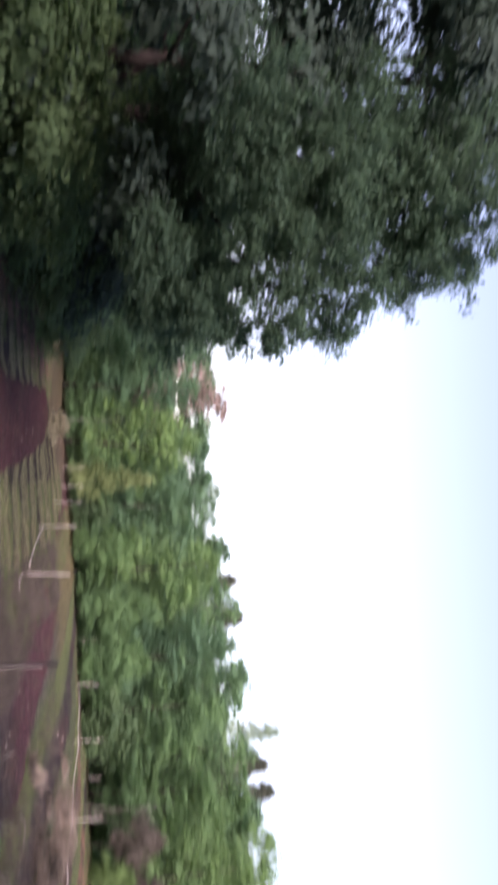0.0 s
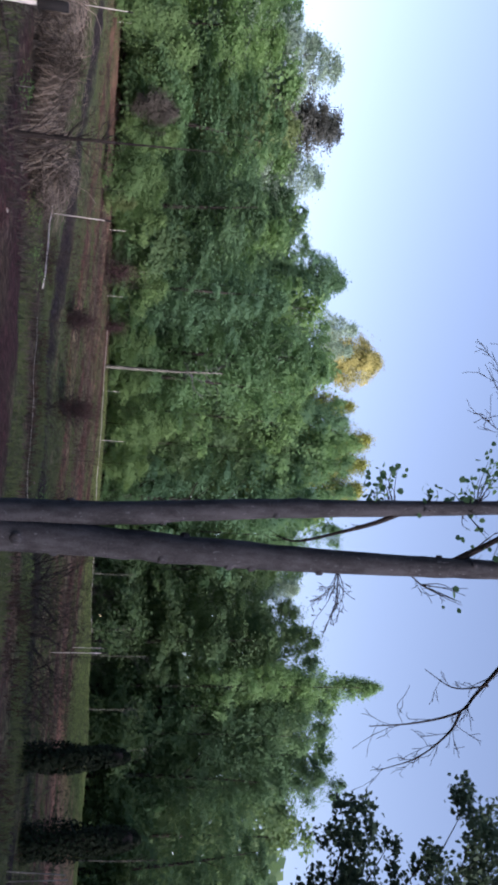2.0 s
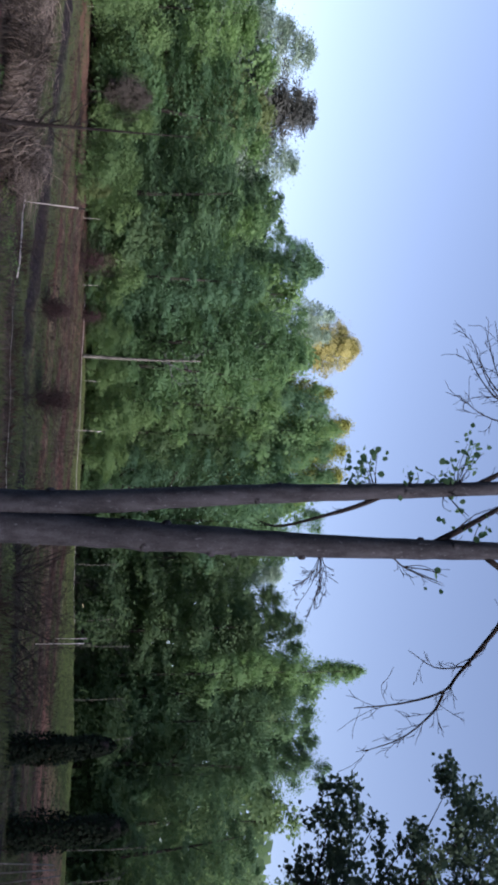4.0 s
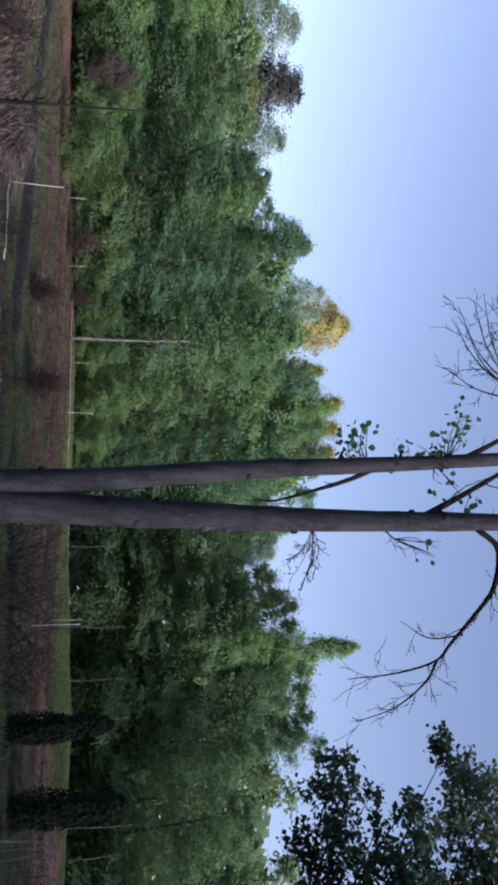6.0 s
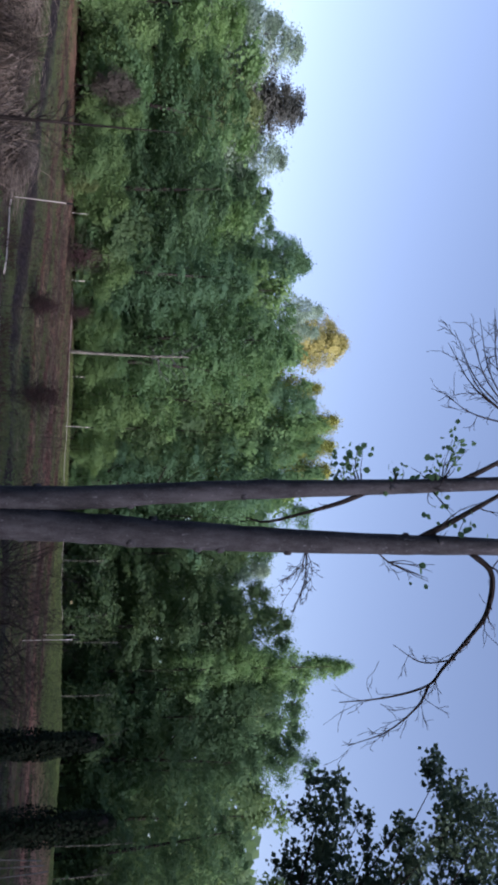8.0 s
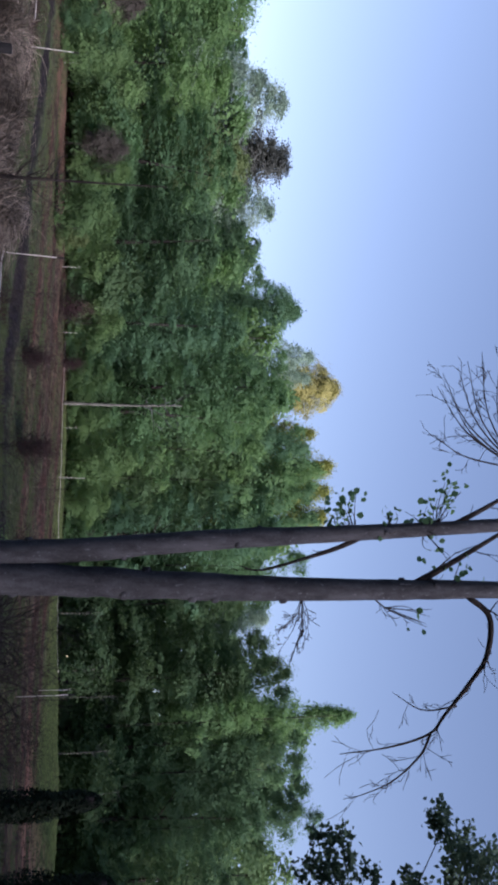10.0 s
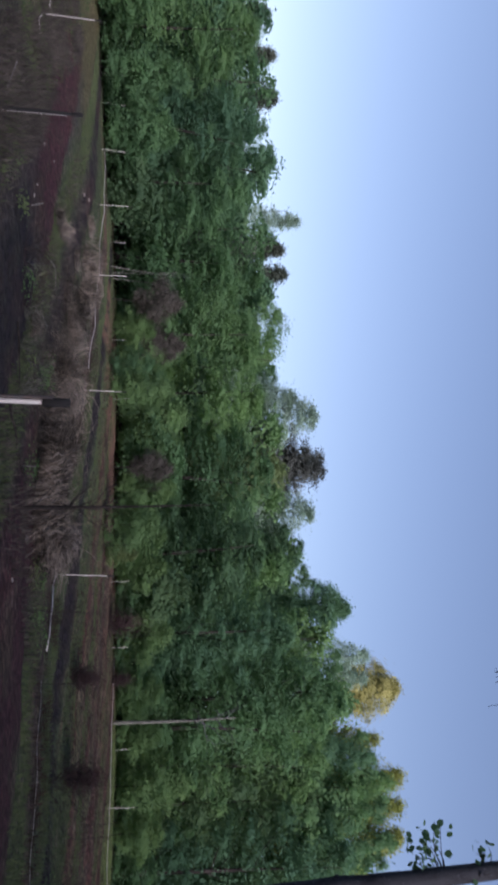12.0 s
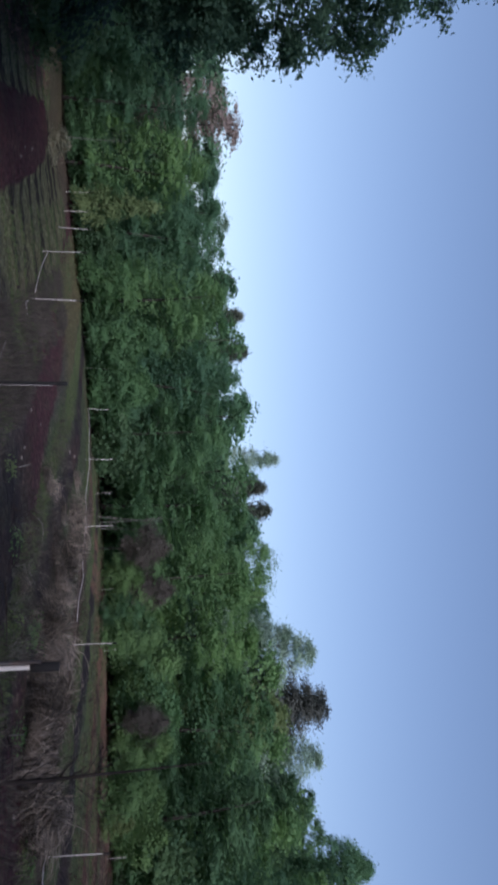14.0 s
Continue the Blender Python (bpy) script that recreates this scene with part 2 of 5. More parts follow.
# furrowed rows on both sides of the dug bed
rows_fac = part_of([(-32, 0), (-22.8, 0), (-22.0, 1), (-14.8, 1), (-14.2, 0), (28, 0)])
rows_end = ramp(nt, math_node(nt, "MULTIPLY", math_node(nt, "SUBTRACT", py, 40.0), 0.1), [(0.2, (1, 1, 1)), (1.0, (0, 0, 0))])
rows_start = ramp(nt, math_node(nt, "MULTIPLY", py, 1 / 40.0), [(0.28, (0, 0, 0)), (0.35, (1, 1, 1))])
rows_fac = mul(rows_fac, rows_end, rows_start)
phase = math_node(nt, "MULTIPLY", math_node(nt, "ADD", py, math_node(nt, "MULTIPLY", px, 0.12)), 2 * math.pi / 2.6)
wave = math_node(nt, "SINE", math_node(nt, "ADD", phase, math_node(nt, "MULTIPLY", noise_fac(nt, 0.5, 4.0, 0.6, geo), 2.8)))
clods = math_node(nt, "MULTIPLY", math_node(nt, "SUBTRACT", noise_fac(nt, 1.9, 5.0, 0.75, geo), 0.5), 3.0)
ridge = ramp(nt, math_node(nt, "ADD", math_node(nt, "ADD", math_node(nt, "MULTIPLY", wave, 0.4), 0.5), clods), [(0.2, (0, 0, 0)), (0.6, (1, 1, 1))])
# green-tan ridges; near-black troughs carry the furrows' shade in the colour
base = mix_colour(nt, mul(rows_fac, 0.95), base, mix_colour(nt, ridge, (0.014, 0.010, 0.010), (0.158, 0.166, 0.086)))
# the dug bed with its rounded far end
s_bed = math_node(nt, "ADD", math_node(nt, "ADD", s_raw, math_node(nt, "MULTIPLY", math_node(nt, "SUBTRACT", py, 20.0), 0.11)), 18.5)
s_bed = math_node(nt, "ADD", s_bed, math_node(nt, "MULTIPLY", math_node(nt, "SUBTRACT", noise_fac(nt, 0.4, 2.0, 0.5, geo), 0.5), 0.5))
bed_y = math_node(nt, "DIVIDE", math_node(nt, "MAXIMUM", math_node(nt, "SUBTRACT", py, 29.5), 0.0), 10.4)
reach = math_node(nt, "ADD", math_node(nt, "POWER", math_node(nt, "ABSOLUTE", math_node(nt, "DIVIDE", s_bed, 1.42)), 4.0), math_node(nt, "POWER", bed_y, 4.0))
base = mix_colour(nt, ramp(nt, reach, [(0.72, (1, 1, 1)), (0.98, (0, 0, 0))]), base, (0.074, 0.028, 0.032))
# grass beyond the rows, up to the wood
beyond = ramp(nt, math_node(nt, "MULTIPLY", math_node(nt, "SUBTRACT", py, 40.0), 0.1), [(0.1, (0, 0, 0)), (0.6, (1, 1, 1))])
base = mix_colour(nt, mul(part_of([(-32, 1), (-20.5, 1), (-18.0, 0.4), (-15.0, 0), (28, 0)]), beyond, 0.85), base, (0.082, 0.080, 0.046))
# the second strip of bare soil, which runs askew to the others
s_skew = math_node(nt, "ADD", s_raw, math_node(nt, "MULTIPLY", math_node(nt, "SUBTRACT", py, 24.0), 0.15))
s_skew = math_node(nt, "ADD", s_skew, math_node(nt, "MULTIPLY", math_node(nt, "SUBTRACT", noise_fac(nt, 0.9, 5.0, 0.7, geo), 0.5), 0.7))
skew = ramp(nt, math_node(nt, "DIVIDE", math_node(nt, "ADD", s_skew, 16.0), 10.0), [(0.36, (0, 0, 0)), (0.405, (1, 1, 1)), (0.625, (1, 1, 1)), (0.65, (0, 0, 0))])
skew_start = ramp(nt, math_node(nt, "MULTIPLY", py, 1 / 40.0), [(0.44, (0, 0, 0)), (0.49, (1, 1, 1))])
base = mix_colour(nt, mul(skew, skew_start), base, (0.082, 0.036, 0.042))
# it gives way to grass before the wood
strip_end = ramp(nt, math_node(nt, "MULTIPLY", math_node(nt, "SUBTRACT", py, 32.0), 0.2), [(0.2, (0, 0, 0)), (1.0, (1, 1, 1))])
base = mix_colour(nt, mul(part_of([(-32, 0), (-14.4, 0), (-13.4, 1), (-9.8, 1), (-9.4, 0), (28, 0)]), strip_end), base, (0.135, 0.125, 0.062))
# charred patch close by
near_y = ramp(nt, math_node(nt, "MULTIPLY", py, 1 / 40.0), [(0.44, (1, 1, 1)), (0.53, (0, 0, 0))])
base = mix_colour(nt, mul(part_of([(-32, 0), (-12.3, 0), (-11.4, 1), (-9.6, 1), (-9.0, 0), (28, 0)]), near_y), base, (0.030, 0.026, 0.030))
base = mix_colour(nt, mul(part_of([(-32, 0), (-15.4, 0), (-14.6, 1), (-12.6, 1), (-12.0, 0), (28, 0)]), near_y), base, (0.078, 0.070, 0.056))
near_bed = ramp(nt, math_node(nt, "MULTIPLY", py, 1 / 40.0), [(0.37, (1, 1, 1)), (0.43, (0, 0, 0))])
base = mix_colour(nt, mul(part_of([(-32, 0), (-8.4, 0), (-8.0, 1), (-5.9, 1), (-5.6, 0), (28, 0)]), near_bed), base, (0.066, 0.031, 0.036))
# the near red bed gives way to grass farther along
bed_end = ramp(nt, math_node(nt, "MULTIPLY", py, 1 / 40.0), [(0.50, (0, 0, 0)), (0.60, (1, 1, 1))])
base = mix_colour(nt, mul(part_of([(-32, 0), (-7.0, 0), (-6.7, 1), (-5.0, 1), (-4.7, 0), (28, 0)]), bed_end), base, GREEN)
# streaks along the strips, mostly beyond the ditch
lane = nt.nodes.new("ShaderNodeCombineXYZ")
nt.links.new(s_raw, lane.inputs[0])
nt.links.new(py, lane.inputs[1])
lanes = noise_fac(nt, 1.0, 8.0, 0.74, lane.outputs[0], (0.5, 0.17, 1.0))
lanes_b = noise_fac(nt, 1.0, 8.0, 0.74, lane.outputs[0], (0.6, 0.22, 3.0))
open_ground = part_of([(-32, 0.15), (-13.0, 0.15), (-8.0, 0.3), (-0.8, 0.5), (0.0, 0.1), (1.2, 0.1), (1.8, 0.6), (3.4, 1.0), (19.0, 0.9), (21.5, 0.15), (28, 0.15)])
rough_ground = part_of([(-32, 0.15), (-14.6, 0.2), (-13.8, 0.8), (-12.8, 0.8), (-12.2, 0.2), (-10.2, 0.2), (-9.8, 0.6), (-6.8, 0.5), (-6.6, 0.2), (-5.7, 0.2), (-5.3, 0.6), (-0.6, 0.6), (0.0, 0.12), (1.2, 0.12), (1.8, 0.7), (4.0, 0.8), (20.0, 0.7), (22.5, 0.2), (28, 0.2)])
base = mix_colour(nt, mul(open_ground, 0.9, ramp(nt, lanes, [(0.51, (0, 0, 0)), (0.62, (1, 1, 1))])), base, (0.036, 0.023, 0.025))
base = mix_colour(nt, mul(open_ground, 0.8, ramp(nt, lanes, [(0.40, (1, 1, 1)), (0.47, (0, 0, 0))])), base, (0.165, 0.084, 0.062))
base = mix_colour(nt, mul(open_ground, 0.6, ramp(nt, lanes_b, [(0.52, (0, 0, 0)), (0.57, (1, 1, 1))])), base, (0.092, 0.130, 0.058))
logs = math_node(nt, "LOGARITHM", math_node(nt, "MAXIMUM", math_node(nt, "ADD", s_val, 3.0), 0.5), math.e)
drill = math_node(nt, "SINE", math_node(nt, "ADD", math_node(nt, "MULTIPLY", logs, 8.6 * 2 * math.pi), math_node(nt, "MULTIPLY", noise_fac(nt, 0.25, 4.0, 0.6, geo), 5.0)))
drilled = mul(part_of([(-32, 0), (2.0, 0), (3.0, 1), (18.5, 1), (20.0, 0), (28, 0)]), ramp(nt, noise_fac(nt, 0.6, 5.0, 0.65, geo), [(0.42, (0.1, 0.1, 0.1)), (0.58, (1, 1, 1))]))
base = mix_colour(nt, mul(drilled, 0.74, ramp(nt, drill, [(0.25, (0, 0, 0)), (0.75, (1, 1, 1))])), base, (0.108, 0.110, 0.056))
base = mix_colour(nt, mul(drilled, 0.82, ramp(nt, math_node(nt, "MULTIPLY", drill, -1.0), [(0.25, (0, 0, 0)), (0.75, (1, 1, 1))])), base, (0.088, 0.036, 0.032))
base = mix_colour(nt, mul(open_ground, 0.75, ramp(nt, noise_fac(nt, 1.7, 7.0, 0.75, geo, (1.0, 0.6, 1.0)), [(0.54, (0, 0, 0)), (0.64, (1, 1, 1))])), base, (0.030, 0.021, 0.019))
streak = noise_fac(nt, 1.2, 6.0, 0.7, geo, (1.6, 0.5, 1.0))
base = mix_colour(nt, mul(rough_ground, 0.5, ramp(nt, streak, [(0.52, (0, 0, 0)), (0.66, (1, 1, 1))])), base, (0.270, 0.210, 0.160))
base = mix_colour(nt, mul(rough_ground, 0.6, ramp(nt, noise_fac(nt, 0.8, 6.0, 0.7, geo), [(0.52, (0, 0, 0)), (0.64, (1, 1, 1))])), base, (0.070, 0.098, 0.048))
base = mix_colour(nt, 0.85, base, ramp(nt, noise_fac(nt, 7.0, 6.0, 0.8, geo), [(0.38, (0.10, 0.10, 0.10)), (0.50, (0.62, 0.62, 0.64)), (0.64, (1.65, 1.62, 1.62))]), "MULTIPLY")
# pale dry stalks lying about
stalks = ramp(nt, noise_fac(nt, 5.0, 5.0, 0.75, geo, (1.0, 0.45, 1.0)), [(0.60, (0, 0, 0)), (0.68, (1, 1, 1))])
base = mix_colour(nt, mul(rough_ground, stalks, 0.7), base, (0.230, 0.190, 0.160))
# bare orange clay towards the near end of the far edge, thinning out along it
clay_end = ramp(nt, math_node(nt, "MULTIPLY", py, 1 / 40.0), [(0.30, (1, 1, 1)), (0.42, (0, 0, 0))])
clay_spots = ramp(nt, noise_fac(nt, 0.55, 5.0, 0.65, geo), [(0.40, (0.15, 0.15, 0.15)), (0.52, (1, 1, 1))])
base = mix_colour(nt, mul(part_of([(-32, 0), (9.0, 0), (13.0, 0.6), (19.0, 1), (26.0, 1), (27.5, 0), (28, 0)]), clay_end, clay_spots), base, ORANGE)
# low bank of bare orange-brown earth along the foot of the wood
from_eye = math_node(nt, "SQRT", math_node(nt, "ADD", math_node(nt, "MULTIPLY", px, px), math_node(nt, "MULTIPLY", py, py)))
bank = ramp(nt, math_node(nt, "DIVIDE", math_node(nt, "SUBTRACT", math_node(nt, "ADD", from_eye, math_node(nt, "MULTIPLY", wobble, 0.9)), 30.0), 20.0), [(0.46, (0, 0, 0)), (0.52, (1, 1, 1)), (0.72, (1, 1, 1)), (0.78, (0, 0, 0))])
bank_side = ramp(nt, math_node(nt, "DIVIDE", px, math_node(nt, "MAXIMUM", py, 1.0)), [(0.03, (0, 0, 0)), (0.12, (1, 1, 1)), (0.34, (1, 1, 1)), (0.50, (0, 0, 0))])
bare = ramp(nt, noise_fac(nt, 0.9, 6.0, 0.7, geo), [(0.36, (0, 0, 0)), (0.54, (1, 1, 1))])
base = mix_colour(nt, mul(bank, bank_side, bare, 0.85), base, (0.165, 0.096, 0.070))
# tufts, dung and litter all over: darker and greener spots of a hand's width
litter = ramp(nt, noise_fac(nt, 3.2, 4.0, 0.7, geo), [(0.50, (0, 0, 0)), (0.62, (1, 1, 1))])
base = mix_colour(nt, mul(litter, 0.45), base, (0.040, 0.034, 0.026))
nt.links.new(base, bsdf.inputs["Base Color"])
bsdf.inputs["Roughness"].default_value = 0.95
bsdf.inputs["Specular IOR Level"].default_value = 0.1
bump(nt, bsdf, noise_fac(nt, 6.0, 8.0, 0.75, geo), 1.0, 0.12)
SOIL = m


def mesh_from(name, verts, faces, mat, smooth=False):
    me = bpy.data.meshes.new(name)
    me.from_pydata(verts, [], faces)
    me.materials.append(mat)
    if smooth:
        me.polygons.foreach_set("use_smooth", [True] * len(me.polygons))
    me.update()
    return me


far = [120.0, 180.0, 320.0, 700.0, 1500.0, 3000.0]
xs = [-v for v in reversed(far)] + [-80.0, -65.0] + [-52 + 0.36 * i for i in range(305)] + [65.0, 80.0] + far
ys = [-v for v in reversed(far)] + [-70.0, -40.0, -20.0, -8.0, 0.0, 6.0] + [10 + 0.33 * i for i in range(160)] + [70.0, 85.0] + far
verts = [(x, y, ground_z(x, y)) for y in ys for x in xs]
w = len(xs)
faces = [(j * w + i, j * w + i + 1, (j + 1) * w + i + 1, (j + 1) * w + i) for j in range(len(ys) - 1) for i in range(w - 1)]
ground = new("ground", mesh_from("ground", verts, faces, SOIL, True))
tagged(ground, "sloping field of red clay strips, furrows and thin grass", "ground", kind="structure")


# ---------------------------------------------------------------- builders
def polar(heading, d):
    a = radians(heading)
    return d * math.sin(a), d * math.cos(a)


def part(name, mesh, parent, label=""):
    ob = new(name, mesh)
    ob.parent = parent
    return tagged(ob, label)


def thing(name, x, y, z, label, category, group=""):
    ob = new(name)
    ob.location = (x, y, z)
    ob.empty_display_size = 0.1
    return tagged(ob, label, category, group)


class Shape:
    """Vertices and faces gathered for one mesh."""

    def __init__(self):
        self.v, self.f = [], []

    def tube(self, pts, radii, seg=7, cap=True, rough=0.0):
        pts = [Vector(p) for p in pts]
        start = len(self.v)
        side = None
        for i, p in enumerate(pts):
            d = (pts[min(i + 1, len(pts) - 1)] - pts[max(i - 1, 0)]).normalized()
            if side is None:
                side = d.orthogonal().normalized()
            side = (side - d * side.dot(d)).normalized()
            other = d.cross(side)
            for k in range(seg):
                a = 2 * math.pi * k / seg
                q = side * math.cos(a) + other * math.sin(a)
                r = radii[i]
                if rough:
                    r *= 1 + rough * noise.noise((p + q * r) * 7.0) + rough * 0.8 * noise.noise((p + q * r) * 2.5)
                self.v.append(tuple(p + q * r))
        for i in range(len(pts) - 1):
            for k in range(seg):
                a, b = start + i * seg + k, start + i * seg + (k + 1) % seg
                self.f.append((a, b, b + seg, a + seg))
        if cap:
            self.f.append(tuple(start + k for k in reversed(range(seg))))
            self.f.append(tuple(start + (len(pts) - 1) * seg + k for k in range(seg)))
        return self

    def mesh(self, name, mat, smooth=True):
        return mesh_from(name, self.v, self.f, mat, smooth)


def resample(pts, n):
    """A smooth line through a few points."""
    pts = [Vector(p) for p in pts]
    ext = [pts[0] * 2 - pts[1]] + pts + [pts[-1] * 2 - pts[-2]]
    out = []
    for i in range(n):
        u = i / (n - 1) * (len(pts) - 1)
        k = min(int(u), len(pts) - 2)
        u -= k
        a, b, c, d = ext[k : k + 4]
        out.append(0.5 * (2 * b + (c - a) * u + (2 * a - 5 * b + 4 * c - d) * u * u + (3 * b - a - 3 * c + d) * u ** 3))
    return out


def leaves_mesh(name, centres, normals, sizes, mat, rng, narrow=0.6, corners=4):
    """One small pointed leaf blade at each centre: folded with four or six corners, or flat with three where far off."""
    n = len(centres)
    nrm = normals / np.maximum(np.linalg.norm(normals, axis=1, keepdims=True), 1e-6)
    t = rng.normal(size=(n, 3))
    t -= nrm * (t * nrm).sum(1, keepdims=True)
    t /= np.maximum(np.linalg.norm(t, axis=1, keepdims=True), 1e-6)
    b = np.cross(nrm, t)
    s = sizes[:, None]
    v = np.empty((n, corners, 3))
    if corners == 4:
        v[:, 0] = centres - t * s * 0.5
        v[:, 1] = centres + b * s * 0.5 * narrow + nrm * s * 0.12
        v[:, 2] = centres + t * s * 0.5
        v[:, 3] = centres - b * s * 0.5 * narrow + nrm * s * 0.12
    elif corners == 6:
        for k, (along_t, along_b, lift) in enumerate(((-0.5, 0.0, 0.0), (-0.22, 0.42, 0.08), (0.2, 0.36, 0.08), (0.5, 0.0, 0.0), (0.2, -0.36, 0.08), (-0.22, -0.42, 0.08))):
            v[:, k] = centres + t * s * along_t + b * s * along_b * narrow + nrm * s * lift
    else:
        v[:, 0] = centres - t * s * 0.55
        v[:, 1] = centres + t * s * 0.35 + b * s * 0.6 * narrow
        v[:, 2] = centres + t * s * 0.35 - b * s * 0.6 * narrow
    me = bpy.data.meshes.new(name)
    me.vertices.add(n * corners)
    me.vertices.foreach_set("co", v.reshape(-1).astype(np.float32))
    me.loops.add(n * corners)
    me.loops.foreach_set("vertex_index", np.arange(n * corners, dtype=np.int32))
    me.polygons.add(n)
    me.polygons.foreach_set("loop_start", np.arange(0, n * corners, corners, dtype=np.int32))
    me.polygons.foreach_set("loop_total", np.full(n, corners, dtype=np.int32))
    me.materials.append(mat)
    me.update(calc_edges=True)
    return me


def profile(kind, h):
    if kind == "cone":
        return (1 - h) ** 0.8 * min(1.0, h * 8 + 0.35)
    if kind == "column":
        return min(1.0, h * 5 + 0.3) * (1 - h ** 3) ** 0.6
    if kind == "spread":
        return math.sqrt(max(0.0, 1 - (1.6 * h - 0.75) ** 2)) if h < 0.95 else 0.55
    return max(0.12, 1 - abs(2 * h - 0.92) ** 2.4) ** 0.6


def crown(seed, kind, height, base, radius, clumps, per_clump, clump_size, leaf, mat, flat=0.6, shell=0.55, corners=3, loose=0.28, narrow=0.8, sprays=3):
    """Boughs that fill a crown, each one a shell of flat leafy sprays, and some leaves strewn between; also gives the boughs' centres for the limbs."""
    rng = np.random.default_rng(seed)
    centres, normals, sizes, hubs = [], [], [], []
    lobes = [(rng.uniform(0, 6.28), rng.uniform(0.15, 0.35), k) for k in (2, 3, 5)]
    bough = max(clump_size * 1.25, radius * 0.30) if sprays > 5 else clump_size * 1.1

    def spot():
        h = rng.uniform(0, 1) ** 0.9
        a = rng.uniform(0, 2 * math.pi)
        wide = 1 + sum(w * math.sin(k * a + o + 5 * h) for o, w, k in lobes) * 0.6
        size = bough * rng.uniform(0.65, 1.2) * max(0.4, min(1.0, profile(kind, h) * 1.2))
        r = radius * profile(kind, h) * wide * (shell + (1 - shell) * rng.uniform()) if rng.uniform() < 0.85 else radius * profile(kind, h) * rng.uniform(0.1, 0.7)
        r = max(0.0, r - 0.55 * size)
        z = base + 0.4 * size + (height - base - 0.9 * size) * h * 0.97
        return np.array([r * math.cos(a), r * math.sin(a), z]), size

    for _ in range(max(3, clumps // sprays)):
        hub, size = spot()
        hubs.append(hub)
        out = np.array([hub[0], hub[1], 0.0]) / max(radius, 0.1)
        for _ in range(sprays):
            way = rng.normal(size=3) + out * 0.7 + np.array([0, 0, 0.35])
            way /= np.linalg.norm(way)
            middle = hub + way * size * rng.uniform(*((0.55, 1.0) if sprays > 5 else (0.2, 1.3))) * np.array([1, 1, 0.72])
            cs = clump_size * (rng.uniform(0.4, 1.05) if sprays > 5 else rng.uniform(0.7, 1.4))
            k = int(per_clump * rng.uniform(0.5, 1.5))
            d = rng.normal(size=(k, 3)) * 0.5
            droop = np.maximum(0.0, np.linalg.norm(d[:, :2], axis=1) - 0.4) * 0.35
            d[:, 2] = d[:, 2] * flat * 0.75 - droop
            centres.append(middle + d * cs)
            normals.append(way * 0.6 + out * 0.3 + rng.normal(size=(k, 3)) * 0.22 + np.array([0, 0, 0.6]))
            sizes.append(leaf * rng.uniform(0.6, 1.35, size=k))
    k = int(loose * clumps * per_clump)
    if k:
        p = np.array([spot()[0] for _ in range(max(k // 6, 1))])
        p = np.repeat(p, 6, axis=0) + rng.normal(size=(len(p) * 6, 3)) * clump_size * 0.35
        centres.append(p)
        normals.append(p * np.array([1, 1, 0]) / radius + rng.normal(size=p.shape) * 0.25 + np.array([0, 0, 0.5]))
        sizes.append(leaf * rng.uniform(0.6, 1.2, size=len(p)))
    me = leaves_mesh("crown", np.concatenate(centres), np.concatenate(normals), np.concatenate(sizes), mat, rng, narrow, corners)
    return me, hubs


def trunk_mesh(seed, height, base, hubs, thick, mat, limbs=16, lean=0.03, seg=7):
    rng = np.random.default_rng(seed + 500)
    sh = Shape()
    top = height * 0.9
    bend = rng.normal(size=2) * lean * height
    line = [(bend[0] * (k / 8) ** 2, bend[1] * (k / 8) ** 2, -0.4 + (top + 0.4) * k / 8) for k in range(9)]
    sh.tube(line, [thick * (1.25 if k == 0 else (1 - 0.88 * k / 8)) for k in range(9)], seg)
    for hub in hubs[:limbs]:
        z0 = max(base * 0.55, hub[2] - math.hypot(hub[0], hub[1]) * rng.uniform(0.5, 1.0))
        u = min(max(z0 / top, 0.0), 1.0)
        p0 = Vector((bend[0] * u * u, bend[1] * u * u, z0))
        p2 = Vector(hub)
        p1 = p0.lerp(p2, 0.5) + Vector((0, 0, -0.06 * (p2 - p0).length))
        r = thick * (1 - 0.88 * u) * 0.42
        sh.tube(resample([p0, p1, p2], 5), [r, r * 0.8, r * 0.6, r * 0.4, r * 0.15], 5)
    return sh.mesh("trunk", mat)


PROTOS = {}


def proto(key, count, kind, height, base, radius, clumps, per_clump, clump_size, leaf, leaf_mat, bark, thick, flat=0.6, shell=0.55, limbs=5, sprays=3):
    """A few trees of one sort, kept as mesh pairs that all trees of that sort share."""
    PROTOS[key] = []
    for i in range(count):
        seed = sum(ord(c) for c in key) * 13 + i * 7
        cm, hubs = crown(seed, kind, height, base, radius, clumps, per_clump, clump_size, leaf, leaf_mat, flat, shell, sprays=sprays)
        PROTOS[key].append((cm, trunk_mesh(seed, height, base, hubs, thick, bark, limbs), height, radius))


plant_rng = random.Random(5)


def plant(key, x, y, height, radius, label, category="tree", group="", name="tree"):
    cm, tm, h0, r0 = plant_rng.choice(PROTOS[key])
    ob = thing(name, x, y, hill(x, y) - 0.05, label, category, group)
    ob.rotation_euler = (0, 0, plant_rng.uniform(0, 6.28))
    ob.scale = (radius / r0, radius / r0, height / h0)
    part("trunk", tm, ob)
    part("crown", cm, ob)
    return ob


